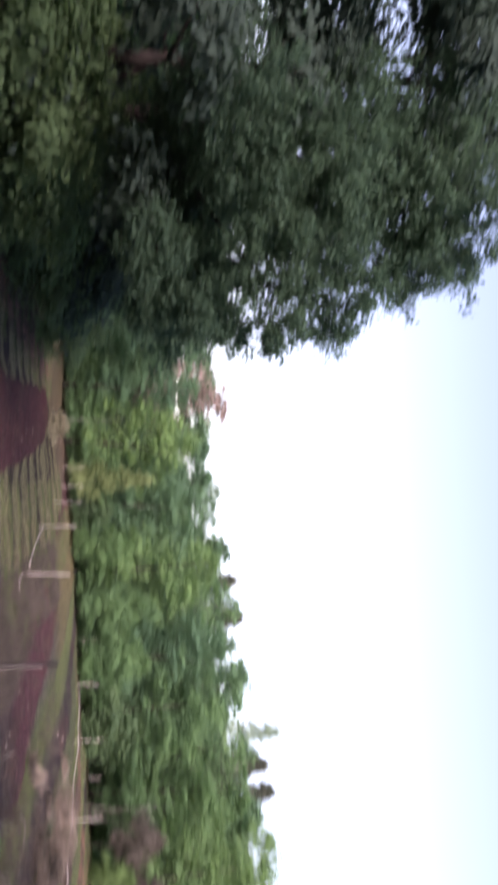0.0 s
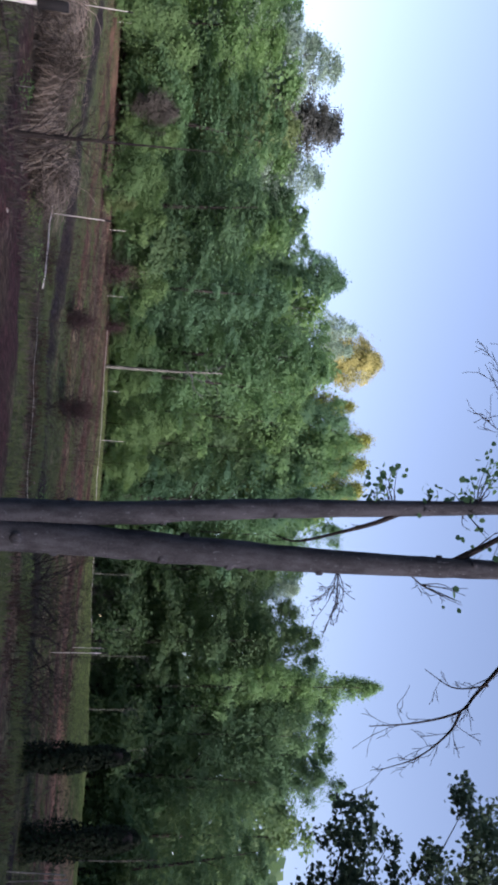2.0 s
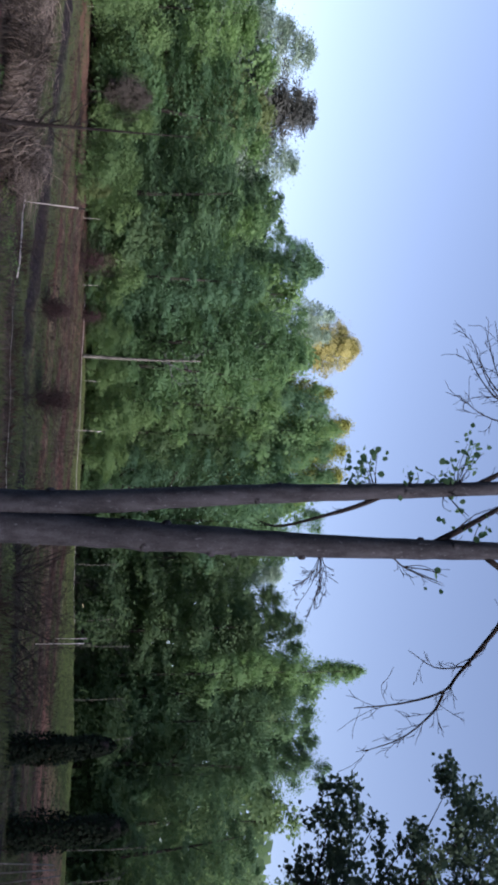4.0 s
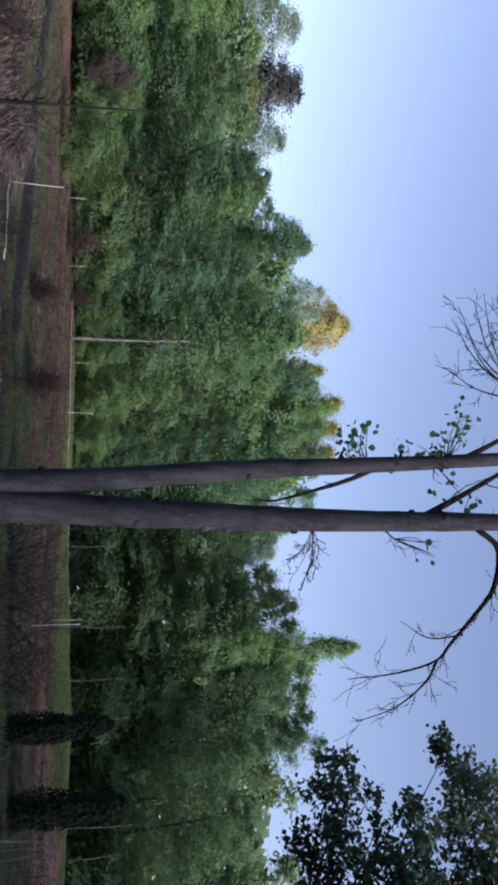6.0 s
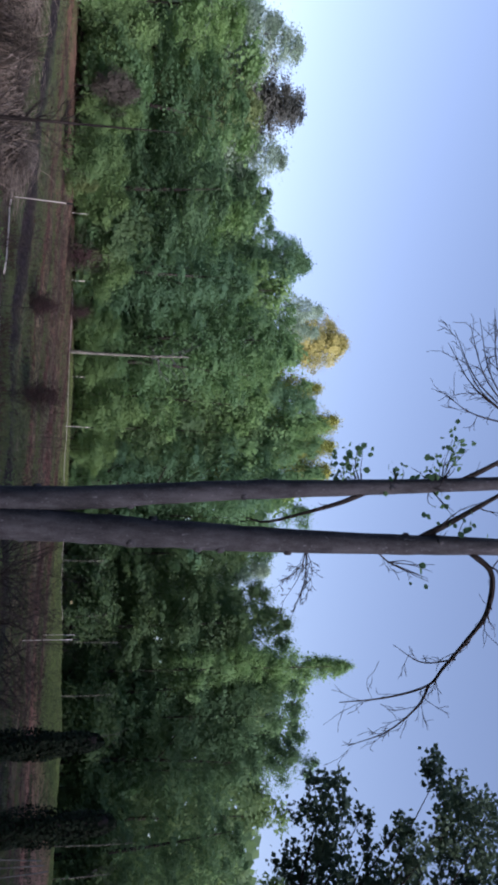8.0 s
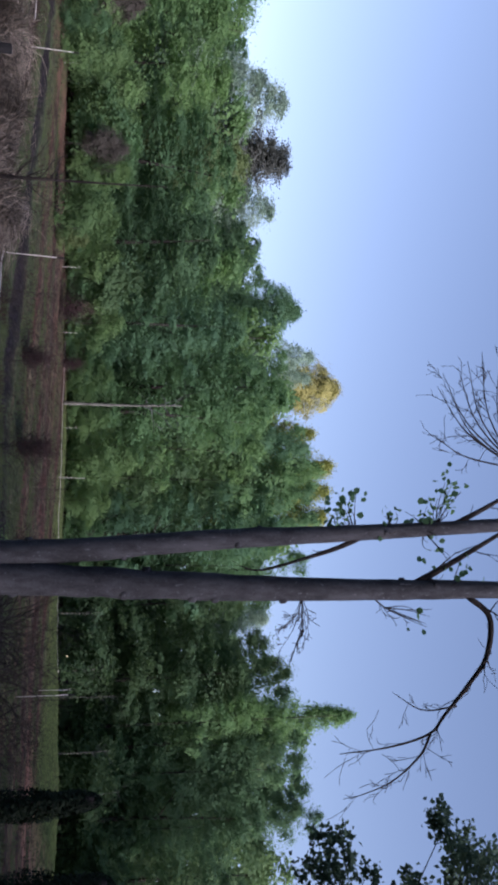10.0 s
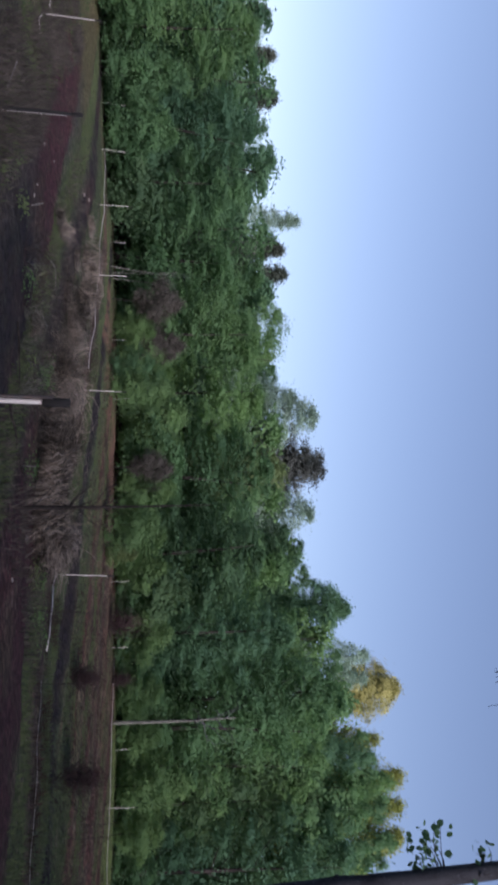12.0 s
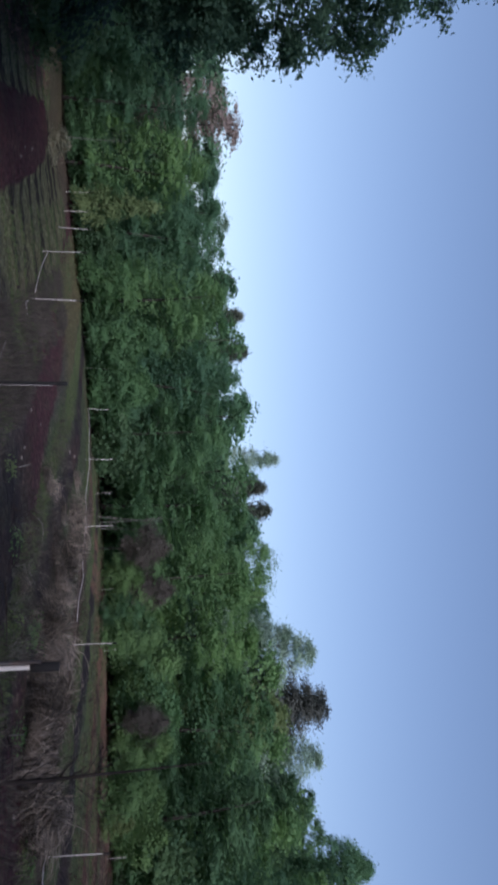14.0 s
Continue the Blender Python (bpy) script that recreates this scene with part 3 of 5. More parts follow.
# ---------------------------------------------------------------- woods
proto("dark", 3, "oval", 18.0, 2.0, 4.6, 420, 40, 0.85, 0.175, LEAF_DARK, BARK_DARK, 0.22, 0.6, 0.62, sprays=9)
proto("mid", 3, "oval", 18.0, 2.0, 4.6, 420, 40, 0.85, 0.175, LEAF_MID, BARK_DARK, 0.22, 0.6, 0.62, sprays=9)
proto("light", 3, "oval", 16.0, 2.0, 4.4, 400, 40, 0.82, 0.17, LEAF_LIGHT, BARK_DARK, 0.18, 0.6, 0.62, sprays=9)
proto("shady", 3, "oval", 18.0, 2.0, 4.6, 420, 40, 0.85, 0.175, LEAF_SHADY, BARK_DARK, 0.22, 0.6, 0.62, sprays=9)
proto("deep", 2, "oval", 18.0, 2.0, 4.6, 420, 40, 0.85, 0.175, LEAF_DEEP, BARK_DARK, 0.22, 0.6, 0.62, sprays=9)
proto("back_shady", 2, "oval", 18.0, 1.0, 4.6, 96, 46, 1.10, 0.36, LEAF_SHADY, BARK_DARK, 0.24)
proto("back_dark", 3, "oval", 18.0, 1.0, 4.6, 96, 46, 1.10, 0.36, LEAF_DARK, BARK_DARK, 0.24)
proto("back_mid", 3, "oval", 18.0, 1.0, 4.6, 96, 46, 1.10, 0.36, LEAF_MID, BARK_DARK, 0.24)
# Back row in lighter leaves, standing in for bright, hazy treetops.
proto("back_light", 2, "oval", 18.0, 1.0, 4.6, 96, 46, 1.10, 0.36, LEAF_LIGHT, BARK_DARK, 0.24)
# Coarse unseen trees behind the camera, added to keep sun off the near field.
proto("ring", 2, "oval", 18.0, 0.6, 4.6, 55, 36, 1.5, 0.95, LEAF_DARK, BARK_DARK, 0.24)
proto("olive", 2, "oval", 14.0, 3.0, 4.0, 150, 60, 0.85, 0.23, LEAF_OLIVE, BARK_DARK, 0.18)
proto("lacy", 3, "column", 18.0, 4.0, 2.9, 340, 50, 0.62, 0.14, LEAF_PALE_HAZY, BARK_DARK, 0.12, 0.6, 0.5, 9)
proto("pale_cone", 1, "cone", 18.0, 8.0, 1.9, 330, 36, 0.45, 0.11, LEAF_PALE_HAZY, BARK_DARK, 0.10)
proto("cone", 2, "oval", 18.0, 8.0, 3.0, 620, 60, 0.55, 0.14, LEAF_DARK, BARK_DARK, 0.18, 0.7, 0.2)
proto("spire", 2, "cone", 18.0, 6.0, 3.4, 420, 50, 0.55, 0.15, LEAF_LIGHT, BARK_DARK, 0.18)
proto("gold", 2, "oval", 18.0, 13.6, 2.7, 420, 50, 0.45, 0.13, LEAF_SUN_GOLD, BARK_DARK, 0.14, 0.8, 0.25)
proto("lime", 2, "oval", 18.0, 8.0, 2.2, 300, 46, 0.48, 0.14, LEAF_SUN_LIME, BARK_DARK, 0.14, 0.7, 0.4)
proto("brown", 2, "oval", 18.0, 7.0, 3.2, 620, 54, 0.56, 0.14, LEAF_BROWN, BARK_DARK, 0.18, 0.6, 0.25, 8)
proto("pine", 3, "cone", 18.0, 5.0, 2.9, 420, 50, 0.52, 0.15, LEAF_PINE, BARK_DARK, 0.16, 0.8, 0.4, 8)
proto("rust", 2, "oval", 14.0, 5.0, 3.6, 240, 40, 0.50, 0.15, LEAF_RUST, BARK_DARK, 0.14, 0.6, 0.45, 9)
proto("bush_light", 3, "oval", 5.0, 0.2, 2.2, 90, 76, 0.60, 0.135, LEAF_FRESH, BARK_DARK, 0.05, 0.7, 0.6)
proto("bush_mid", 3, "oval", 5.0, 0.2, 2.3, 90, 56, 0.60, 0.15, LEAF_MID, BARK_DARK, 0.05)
proto("bush_dark", 3, "oval", 4.0, 0.1, 2.4, 70, 42, 0.70, 0.22, LEAF_SHADY, BARK_DARK, 0.05)
proto("bush_pale", 1, "oval", 3.0, 0.1, 1.6, 60, 50, 0.40, 0.13, LEAF_BLOSSOM, BARK_DARK, 0.04)
proto("bush_deep", 2, "oval", 5.0, 0.1, 2.4, 30, 30, 0.9, 0.55, LEAF_DARK, BARK_DARK, 0.05)
proto("bush_olive", 2, "cone", 5.0, 0.2, 2.0, 90, 56, 0.50, 0.15, LEAF_OLIVE, BARK_DARK, 0.05)
proto("bush_grey", 2, "oval", 4.0, 1.35, 2.0, 170, 80, 0.42, 0.09, TWIG_GREY, BARK_DARK, 0.04, 0.8, 0.35)

LABELS = {"deep": "tall broadleaf tree with deep shadowy green foliage", "ring": "unseen broadleaf tree added to shade the near field",
    "shady": "tall broadleaf tree with dull deep green foliage", "back_shady": "dull green broadleaf tree deep in the woods",
    "dark": "tall unseen broadleaf tree added to shade the near field", "mid": "tall broadleaf tree in full fresh green leaf",
    "light": "broadleaf tree with light spring-green foliage", "olive": "rounded tree with dull yellowish green leaves",
    "lacy": "tall slender tree with thin pale leaves, lightened for haze", "pale_cone": "thin pale conical treetop above the woods, lightened for haze",
    "cone": "narrow pointed tree with dark green foliage", "spire": "pointed light green tree above its neighbours",
    "lime": "tall tree with its sunlit top coloured yellow-green", "gold": "tall tree with its sunlit top coloured golden yellow", "brown": "tall tree with dark reddish brown young foliage",
    "pine": "ragged tall tree with pointed brownish green top", "rust": "open tree with thin rusty pink new leaves",
    "back_dark": "dark green broadleaf tree deep in the woods", "back_mid": "fresh green broadleaf tree deep in the woods", "back_light": "broadleaf tree deep in the woods, lightened for bright hazy tops",
    "bush_light": "light green leafy sapling at the wood's edge", "bush_mid": "green leafy shrub at the edge of the woods",
    "bush_dark": "shaded dark undergrowth shrub below the trees", "bush_pale": "small pale flowering shrub at the field's end", "bush_deep": "shaded dark undergrowth shrub below the trees", "bush_olive": "yellow-green conical shrub at the field's edge",
    "bush_grey": "bare grey-brown rounded shrub without leaves"}


def tall_tree(key, heading, top, half_width, d):
    """A tree whose top stands at an angle above the eye, with its crown's half width in degrees."""
    x, y = polar(heading, d)
    plant(key, x, y, 1.045 * (1.6 + d * math.tan(radians(top)) - hill(x, y)), 1.08 * d * radians(half_width), LABELS[key], "tree", "trees of the woods")


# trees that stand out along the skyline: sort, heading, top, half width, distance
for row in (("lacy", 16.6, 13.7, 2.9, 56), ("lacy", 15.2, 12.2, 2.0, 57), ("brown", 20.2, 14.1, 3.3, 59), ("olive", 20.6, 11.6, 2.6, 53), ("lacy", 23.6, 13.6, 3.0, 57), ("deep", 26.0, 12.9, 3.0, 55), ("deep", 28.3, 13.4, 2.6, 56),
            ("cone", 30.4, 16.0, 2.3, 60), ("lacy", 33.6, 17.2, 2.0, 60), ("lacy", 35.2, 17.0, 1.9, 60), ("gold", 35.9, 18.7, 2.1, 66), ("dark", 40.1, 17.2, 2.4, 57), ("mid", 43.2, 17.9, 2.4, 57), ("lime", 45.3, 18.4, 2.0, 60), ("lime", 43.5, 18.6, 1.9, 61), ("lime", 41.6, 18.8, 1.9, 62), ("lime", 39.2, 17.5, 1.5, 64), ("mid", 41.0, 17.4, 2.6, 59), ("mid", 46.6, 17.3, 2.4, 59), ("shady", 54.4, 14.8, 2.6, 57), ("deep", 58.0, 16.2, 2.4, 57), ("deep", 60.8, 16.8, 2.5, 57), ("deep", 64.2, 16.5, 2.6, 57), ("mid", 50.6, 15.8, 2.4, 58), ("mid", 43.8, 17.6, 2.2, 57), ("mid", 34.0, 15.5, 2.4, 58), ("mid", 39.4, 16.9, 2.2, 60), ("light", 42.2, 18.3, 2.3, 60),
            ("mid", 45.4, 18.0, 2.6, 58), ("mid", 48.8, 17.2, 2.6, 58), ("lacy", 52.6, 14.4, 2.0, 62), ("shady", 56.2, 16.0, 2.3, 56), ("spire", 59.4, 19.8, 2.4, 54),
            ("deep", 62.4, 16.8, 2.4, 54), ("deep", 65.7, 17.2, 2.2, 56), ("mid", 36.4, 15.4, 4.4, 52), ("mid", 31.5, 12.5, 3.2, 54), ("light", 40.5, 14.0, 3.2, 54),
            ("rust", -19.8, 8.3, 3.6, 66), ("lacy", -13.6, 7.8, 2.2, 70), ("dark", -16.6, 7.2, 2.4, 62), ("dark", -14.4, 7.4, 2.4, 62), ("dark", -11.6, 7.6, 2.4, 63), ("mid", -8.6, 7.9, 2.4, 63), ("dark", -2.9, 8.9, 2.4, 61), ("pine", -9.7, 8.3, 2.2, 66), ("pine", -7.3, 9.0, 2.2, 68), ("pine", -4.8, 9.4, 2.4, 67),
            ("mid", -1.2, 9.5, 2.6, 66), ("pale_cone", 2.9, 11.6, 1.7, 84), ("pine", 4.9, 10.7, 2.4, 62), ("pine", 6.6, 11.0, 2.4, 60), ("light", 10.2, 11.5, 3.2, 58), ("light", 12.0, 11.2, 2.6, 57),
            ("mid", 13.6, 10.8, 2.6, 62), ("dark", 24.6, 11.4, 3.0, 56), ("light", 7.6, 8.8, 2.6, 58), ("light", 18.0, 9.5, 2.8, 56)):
    tall_tree(*row)

# headings below -62 are out of view; their heights are set for shade
SKYLINE = [(-270, 20), (-240, 32), (-150, 32), (-120, 25), (-100, 16), (-80, 15), (-60, 16), (-50, 14), (-26, 9), (-22, 8.0), (-17, 7.8), (-10, 8.4), (-3, 9.8), (2, 10.3), (8, 11.1), (14, 12.0), (20, 12.9), (27, 13.5), (32, 15.2),
           (36, 16.6), (42, 18.0), (48, 17.2), (53, 14.4), (57, 15.8), (60, 16.6), (64, 16.6), (67, 16.2), (75, 14.5), (80, 9), (95, 5)]
EDGE = [(-270, 34), (-240, 26), (-200, 24), (-75, 26), (-50, 30), (-40, 38), (-30, 47), (-23, 60), (-16, 53), (-10, 52), (-1, 49), (6, 48), (12, 46), (21, 44.5), (28, 44.5), (35, 46), (43, 50), (51, 53),
        (60, 51), (70, 49), (95, 45)]


def along(table, v):
    return float(np.interp(v, [r[0] for r in table], [r[1] for r in table]))


fill = random.Random(11)
for depth, gap, lower, first, last in ((3.5, 4.4, 0.86, -266.0, 92.0), (10.0, 4.6, 0.98, -266.0, 92.0), (15.0, 4.0, 0.93, -26.0, 32.0)):
    heading = first
    while heading < last:
        d = along(EDGE, heading) + depth + fill.uniform(-2.0, 2.0)
        top = along(SKYLINE, heading) * lower * (fill.uniform(0.9, 1.1) if 12 < heading < 50 else fill.uniform(0.96, 1.08))
        x, y = polar(heading, d)
        hgt = 1.6 + d * math.tan(radians(top)) - hill(x, y)
        r = fill.uniform(3.2, 4.4)
        green = fill.random() < (0.75 if 8 < heading < 50 else 0.3 if heading > 0 else 0.12)
        # unseen side: coarse trees added to block the low sun
        if heading < -62:
            sort = "ring"
        elif depth < 5 and -48 < heading < 80:
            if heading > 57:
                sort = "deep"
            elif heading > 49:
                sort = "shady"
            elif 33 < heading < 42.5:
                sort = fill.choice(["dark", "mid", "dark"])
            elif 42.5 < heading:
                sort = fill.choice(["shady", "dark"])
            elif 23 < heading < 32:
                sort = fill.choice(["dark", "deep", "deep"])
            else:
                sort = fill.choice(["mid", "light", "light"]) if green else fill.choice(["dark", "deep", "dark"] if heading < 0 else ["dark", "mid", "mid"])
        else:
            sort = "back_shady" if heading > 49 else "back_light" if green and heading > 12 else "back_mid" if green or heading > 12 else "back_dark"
        plant(sort, x, y, hgt, r, LABELS[sort], "tree", "trees of the woods")
        heading += math.degrees(gap / d) * fill.uniform(0.8, 1.2)

# undergrowth along the wood's edge and between the trunks
for depth, gap, low, high in ((1.5, 2.4, 2.0, 4.2), (7.0, 3.2, 3.5, 6.0)):
    heading = -55.0
    while heading < 88.0:
        d = along(EDGE, heading) + depth + fill.uniform(-1.5, 1.5)
        x, y = polar(heading, d)
        sort = fill.choice((["bush_dark"] if heading > 47 else ["bush_mid", "bush_mid", "bush_dark"]) if depth < 3 else ["bush_deep"])
        if depth < 3 and 3.0 < heading < 12.5 and fill.random() < 0.6:
            heading += math.degrees(gap / d)
            continue
        plant(sort, x, y, fill.uniform(low, high), fill.uniform(1.7, 2.5), LABELS[sort], "shrub", "undergrowth", "shrub")
        heading += math.degrees(gap / d) * fill.uniform(0.8, 1.2)

# the woods go on behind
r = np.random.default_rng(3)
n = 52000
a = r.uniform(-60, 90, n)
d = np.array([along(EDGE, v) for v in a]) + r.uniform(15, 32, n)
ax, ay = d * np.sin(np.radians(a)), d * np.cos(np.radians(a))
az = np.array([hill(p, q) for p, q in zip(ax, ay)]) + r.uniform(0, 1, n) ** 1.35 * d * np.tan(np.radians([along(SKYLINE, v) * 0.84 for v in a]))
deep = new("far_woods", leaves_mesh("far_woods", np.stack([ax, ay, az], 1), np.stack([-ax / d, -ay / d, 0.3 + 0 * d], 1) + r.normal(size=(n, 3)) * 0.5, r.uniform(0.7, 1.3, n), LEAF_SHADY, r, 0.8))
tagged(deep, "dark foliage of the deeper woods behind the edge", "woods", kind="stuff")

# pale flowering shrub at the end of the dug bed
plant("bush_pale", -12.9, 39.8, 1.15, 0.95, LABELS["bush_pale"], "shrub", "undergrowth", "shrub")

# dark shrubs below the overhanging trees
for heading, d, height in ((-29.0, 27.0, 3.0), (-31.5, 24.0, 2.6), (-33.5, 21.5, 3.0), (-36.0, 19.5, 2.8), (-38.5, 18.5, 3.4), (-41.0, 18.0, 3.0), (-27.0, 33.0, 3.2), (-24.5, 38.0, 3.0), (-44.0, 17.5, 3.2), (-36.5, 23.0, 4.2), (-40.0, 22.5, 4.4)):
    plant("bush_dark", *polar(heading, d), height, 1.7, LABELS["bush_dark"], "shrub", "undergrowth", "shrub")

# particular shrubs: sort, heading, top, half width, distance
for sort, heading, top, half, d in (("bush_light", 24.6, 3.0, 1.9, 37.5), ("bush_olive", 26.6, 1.6, 1.2, 38.0), ("bush_light", 15.2, 3.4, 1.7, 40.5), ("bush_mid", 13.4, 2.2, 1.3, 41.0), ("bush_light", 25.4, 3.2, 2.4, 43), ("bush_light", 22.0, 3.8, 1.6, 44), ("bush_light", 16.9, 4.4, 2.0, 46), ("bush_light", 32.2, 3.9, 1.8, 45),
                                    ("bush_light", 35.8, 3.2, 1.6, 46), ("bush_light", 41.6, 4.7, 2.2, 48), ("bush_light", 44.4, 3.4, 1.6, 49), ("bush_mid", 29.2, 3.0, 1.8, 45),
                                    ("bush_olive", -14.4, 3.1, 1.6, 52), ("bush_grey", 9.0, 3.8, 1.7, 45.5), ("bush_grey", 12.0, 4.0, 1.4, 45.6), ("bush_grey", 20.6, 3.6, 1.3, 42.6),
                                    ("bush_light", 13.0, 3.0, 1.8, 46), ("bush_mid", -5.6, 3.4, 1.9, 51), ("bush_mid", -9.5, 2.0, 1.6, 51), ("bush_light", 19.0, 4.0, 1.8, 45), ("bush_light", 27.6, 3.4, 1.6, 44), ("bush_light", 38.6, 3.2, 1.5, 47), ("bush_mid", -2.0, 3.0, 1.8, 50), ("bush_light", 11.0, 2.2, 1.3, 45)):
    x, y = polar(heading, d)
    plant(sort, x, y, 1.6 + d * math.tan(radians(top * 1.12)) - hill(x, y), d * radians(half), LABELS[sort], "shrub", "undergrowth", "shrub")


# ---------------------------------------------------------------- the twin-stemmed tree near the camera
def twigs(sh, start, way, length, r, depth, rng, spread=0.7, droop=0.0):
    """A bare branching twig."""
    p, d = Vector(start), Vector(way).normalized()
    n = 5
    pts = [p.copy()]
    for i in range(n):
        d = (d + Vector(rng.normal(size=3)) * 0.16 + Vector((0, 0, -droop))).normalized()
        p = p + d * (length / n)
        pts.append(p.copy())
        if depth > 0 and i >= 1 and rng.uniform() < 0.75:
            side = (d + Vector(rng.normal(size=3)) * spread).normalized()
            twigs(sh, p, side, length * rng.uniform(0.35, 0.6), r * (1 - i / n * 0.6) * 0.6, depth - 1, rng, spread, droop)
    sh.tube(pts, [max(r * (1 - 0.85 * k / n), 0.0018) for k in range(n + 1)], 5 if r > 0.008 else 4, False)


def limb(sh, pts, r0, r1, rng=None, side_twigs=0, twig_len=0.25, seg=8, depth=1):
    line = resample(pts, max(6, len(pts) * 4))
    n = len(line) - 1
    sh.tube(line, [r0 + (r1 - r0) * k / n for k in range(n + 1)], seg, True, 0.12)
    for _ in range(side_twigs):
        k = int(rng.integers(2, n))
        d = (line[k] - line[k - 1]).normalized()
        twigs(sh, line[k], d * 1.2 + Vector(rng.normal(size=3)) * 0.6, twig_len * rng.uniform(0.5, 1.2), (r0 + (r1 - r0) * k / n) * 0.32, depth, rng, 0.5)


def stem(pts, radii, rng, knots):
    sh = Shape()
    line = resample(pts, 46)
    rs = np.interp(np.linspace(0, 1, 46), np.linspace(0, 1, len(radii)), radii)
    sh.tube(line, list(rs), 16, True, 0.10)
    for _ in range(knots):
        k = int(rng.integers(3, 43))
        q = Vector((rng.normal(), rng.normal(), 0)).normalized()
        c = line[k] + q * rs[k] * 0.72
        sh.tube([c - q * 0.01, c + q * rs[k] * 0.28, c + q * rs[k] * 0.46, c + q * rs[k] * 0.40], [rs[k] * 0.55, rs[k] * 0.36, rs[k] * 0.24, rs[k] * 0.08], 9)
    return sh


rng = np.random.default_rng(21)
TREE_X, TREE_Y = 4.11, 3.66
near_z = ground_z(TREE_X, TREE_Y)
twin = thing("twin_trunk_tree", TREE_X, TREE_Y, near_z, "young tree with two slender grey trunks and leafy sprouts", "tree")


def local(points):
    return [(x - TREE_X, y - TREE_Y, z - near_z) for x, y, z in points]


t1 = local([(4.09, 3.68, near_z - 0.2), (4.07, 3.70, 1.07), (4.05, 3.73, 1.76), (4.00, 3.78, 2.67), (3.97, 3.82, 3.64), (3.935, 3.855, 4.5), (3.86, 3.93, 6.2), (3.80, 3.98, 8.0)])
t2 = local([(4.14, 3.63, near_z - 0.2), (4.15, 3.61, 1.08), (4.17, 3.58, 1.77), (4.20, 3.55, 2.67), (4.22, 3.53, 3.65), (4.225, 3.525, 4.5), (4.26, 3.49, 6.2), (4.35, 3.40, 8.2)])
part("trunk", stem(t1, [0.13, 0.094, 0.074, 0.066, 0.053, 0.047, 0.035, 0.015], rng, 12).mesh("trunk", BARK), twin, "slender grey trunk with small knots")
part("trunk", stem(t2, [0.15, 0.110, 0.096, 0.087, 0.073, 0.064, 0.048, 0.02], rng, 14).mesh("trunk", BARK), twin, "slender grey trunk with small knots")
for pts, r0, r1, n, ln in (
        ([(4.25, 3.49, 4.42), (4.35, 3.38, 4.58), (4.52, 3.18, 4.54), (4.65, 3.04, 4.39), (4.77, 2.90, 4.21), (4.84, 2.81, 4.09), (4.89, 2.76, 3.80), (4.90, 2.74, 3.46)], 0.024, 0.003, 20, 0.24),
        ([(4.84, 2.81, 4.10), (4.93, 2.71, 4.02), (5.03, 2.59, 3.80), (5.09, 2.53, 3.52)], 0.011, 0.0025, 13, 0.17),
        ([(4.73, 2.94, 4.30), (4.74, 2.93, 4.05), (4.66, 3.02, 3.84)], 0.007, 0.002, 5, 0.14),
        ([(3.98, 3.80, 3.66), (4.03, 3.74, 3.48), (4.08, 3.69, 3.25), (4.13, 3.63, 2.94), (4.11, 3.65, 2.80)], 0.020, 0.004, 3, 0.14),
        ([(4.20, 3.55, 4.00), (4.13, 3.63, 4.22), (4.05, 3.72, 4.45), (3.95, 3.84, 4.75), (3.80, 4.00, 5.2)], 0.026, 0.010, 3, 0.2),
        ([(3.94, 3.85, 4.30), (3.87, 3.93, 4.52), (3.79, 4.02, 4.75), (3.60, 4.2, 5.2)], 0.022, 0.010, 3, 0.2),
        ([(4.24, 3.50, 3.70), (4.31, 3.43, 3.83), (4.36, 3.36, 4.06)], 0.007, 0.002, 4, 0.10)):
    sh = Shape()
    limb(sh, local(pts), r0, r1, rng, n, ln)
    part("branch", sh.mesh("branch", BARK_DARK), twin, "thin bare dark branch")
# a fan of fine bare twigs hanging off the thicker trunk
sh = Shape()
root = (4.25, 3.50, 3.22)
limb(sh, local([(4.21, 3.54, root[2] - 0.02), root]), 0.010, 0.007, rng, 0, 0.1, 6)
for end in ((4.36, 3.27, 3.00), (4.55, 3.27, 3.07), (4.52, 3.14, 3.11), (4.32, 3.16, 3.12), (4.49, 3.35, 3.26), (4.54, 3.45, 3.13), (4.64, 3.31, 3.19)):
    mid = Vector(root).lerp(Vector(end), 0.5) + Vector((0.0, 0.0, 0.035))
    limb(sh, local([root, tuple(mid), end]), 0.0034, 0.0012, rng, 5, 0.10, 5)
part("branch", sh.mesh("branch", BARK_DARK), twin, "fan of fine bare hanging twigs")
sh = Shape()
root = (3.66, 4.17, 4.85)
for end in ((3.28, 4.61, 4.25), (3.30, 4.58, 4.34), (3.22, 4.68, 4.30), (3.18, 4.72, 4.42), (3.15, 4.76, 4.50), (3.10, 4.82, 4.62), (3.08, 4.85, 4.78), (3.2, 4.7, 4.95), (3.52, 4.33, 4.22)):
    mid = Vector(root).lerp(Vector(end), 0.5) + Vector((0.02, -0.02, -0.09))
    limb(sh, local([root, tuple(mid), end]), 0.008, 0.0022, rng, 7, 0.16, 5)
limb(sh, local([(3.82, 3.97, 5.3), (3.75, 4.07, 5.05), root]), 0.016, 0.009, rng, 1, 0.1, 6)
part("branch", sh.mesh("branch", BARK_DARK), twin, "sheaf of fine bare arching twigs")


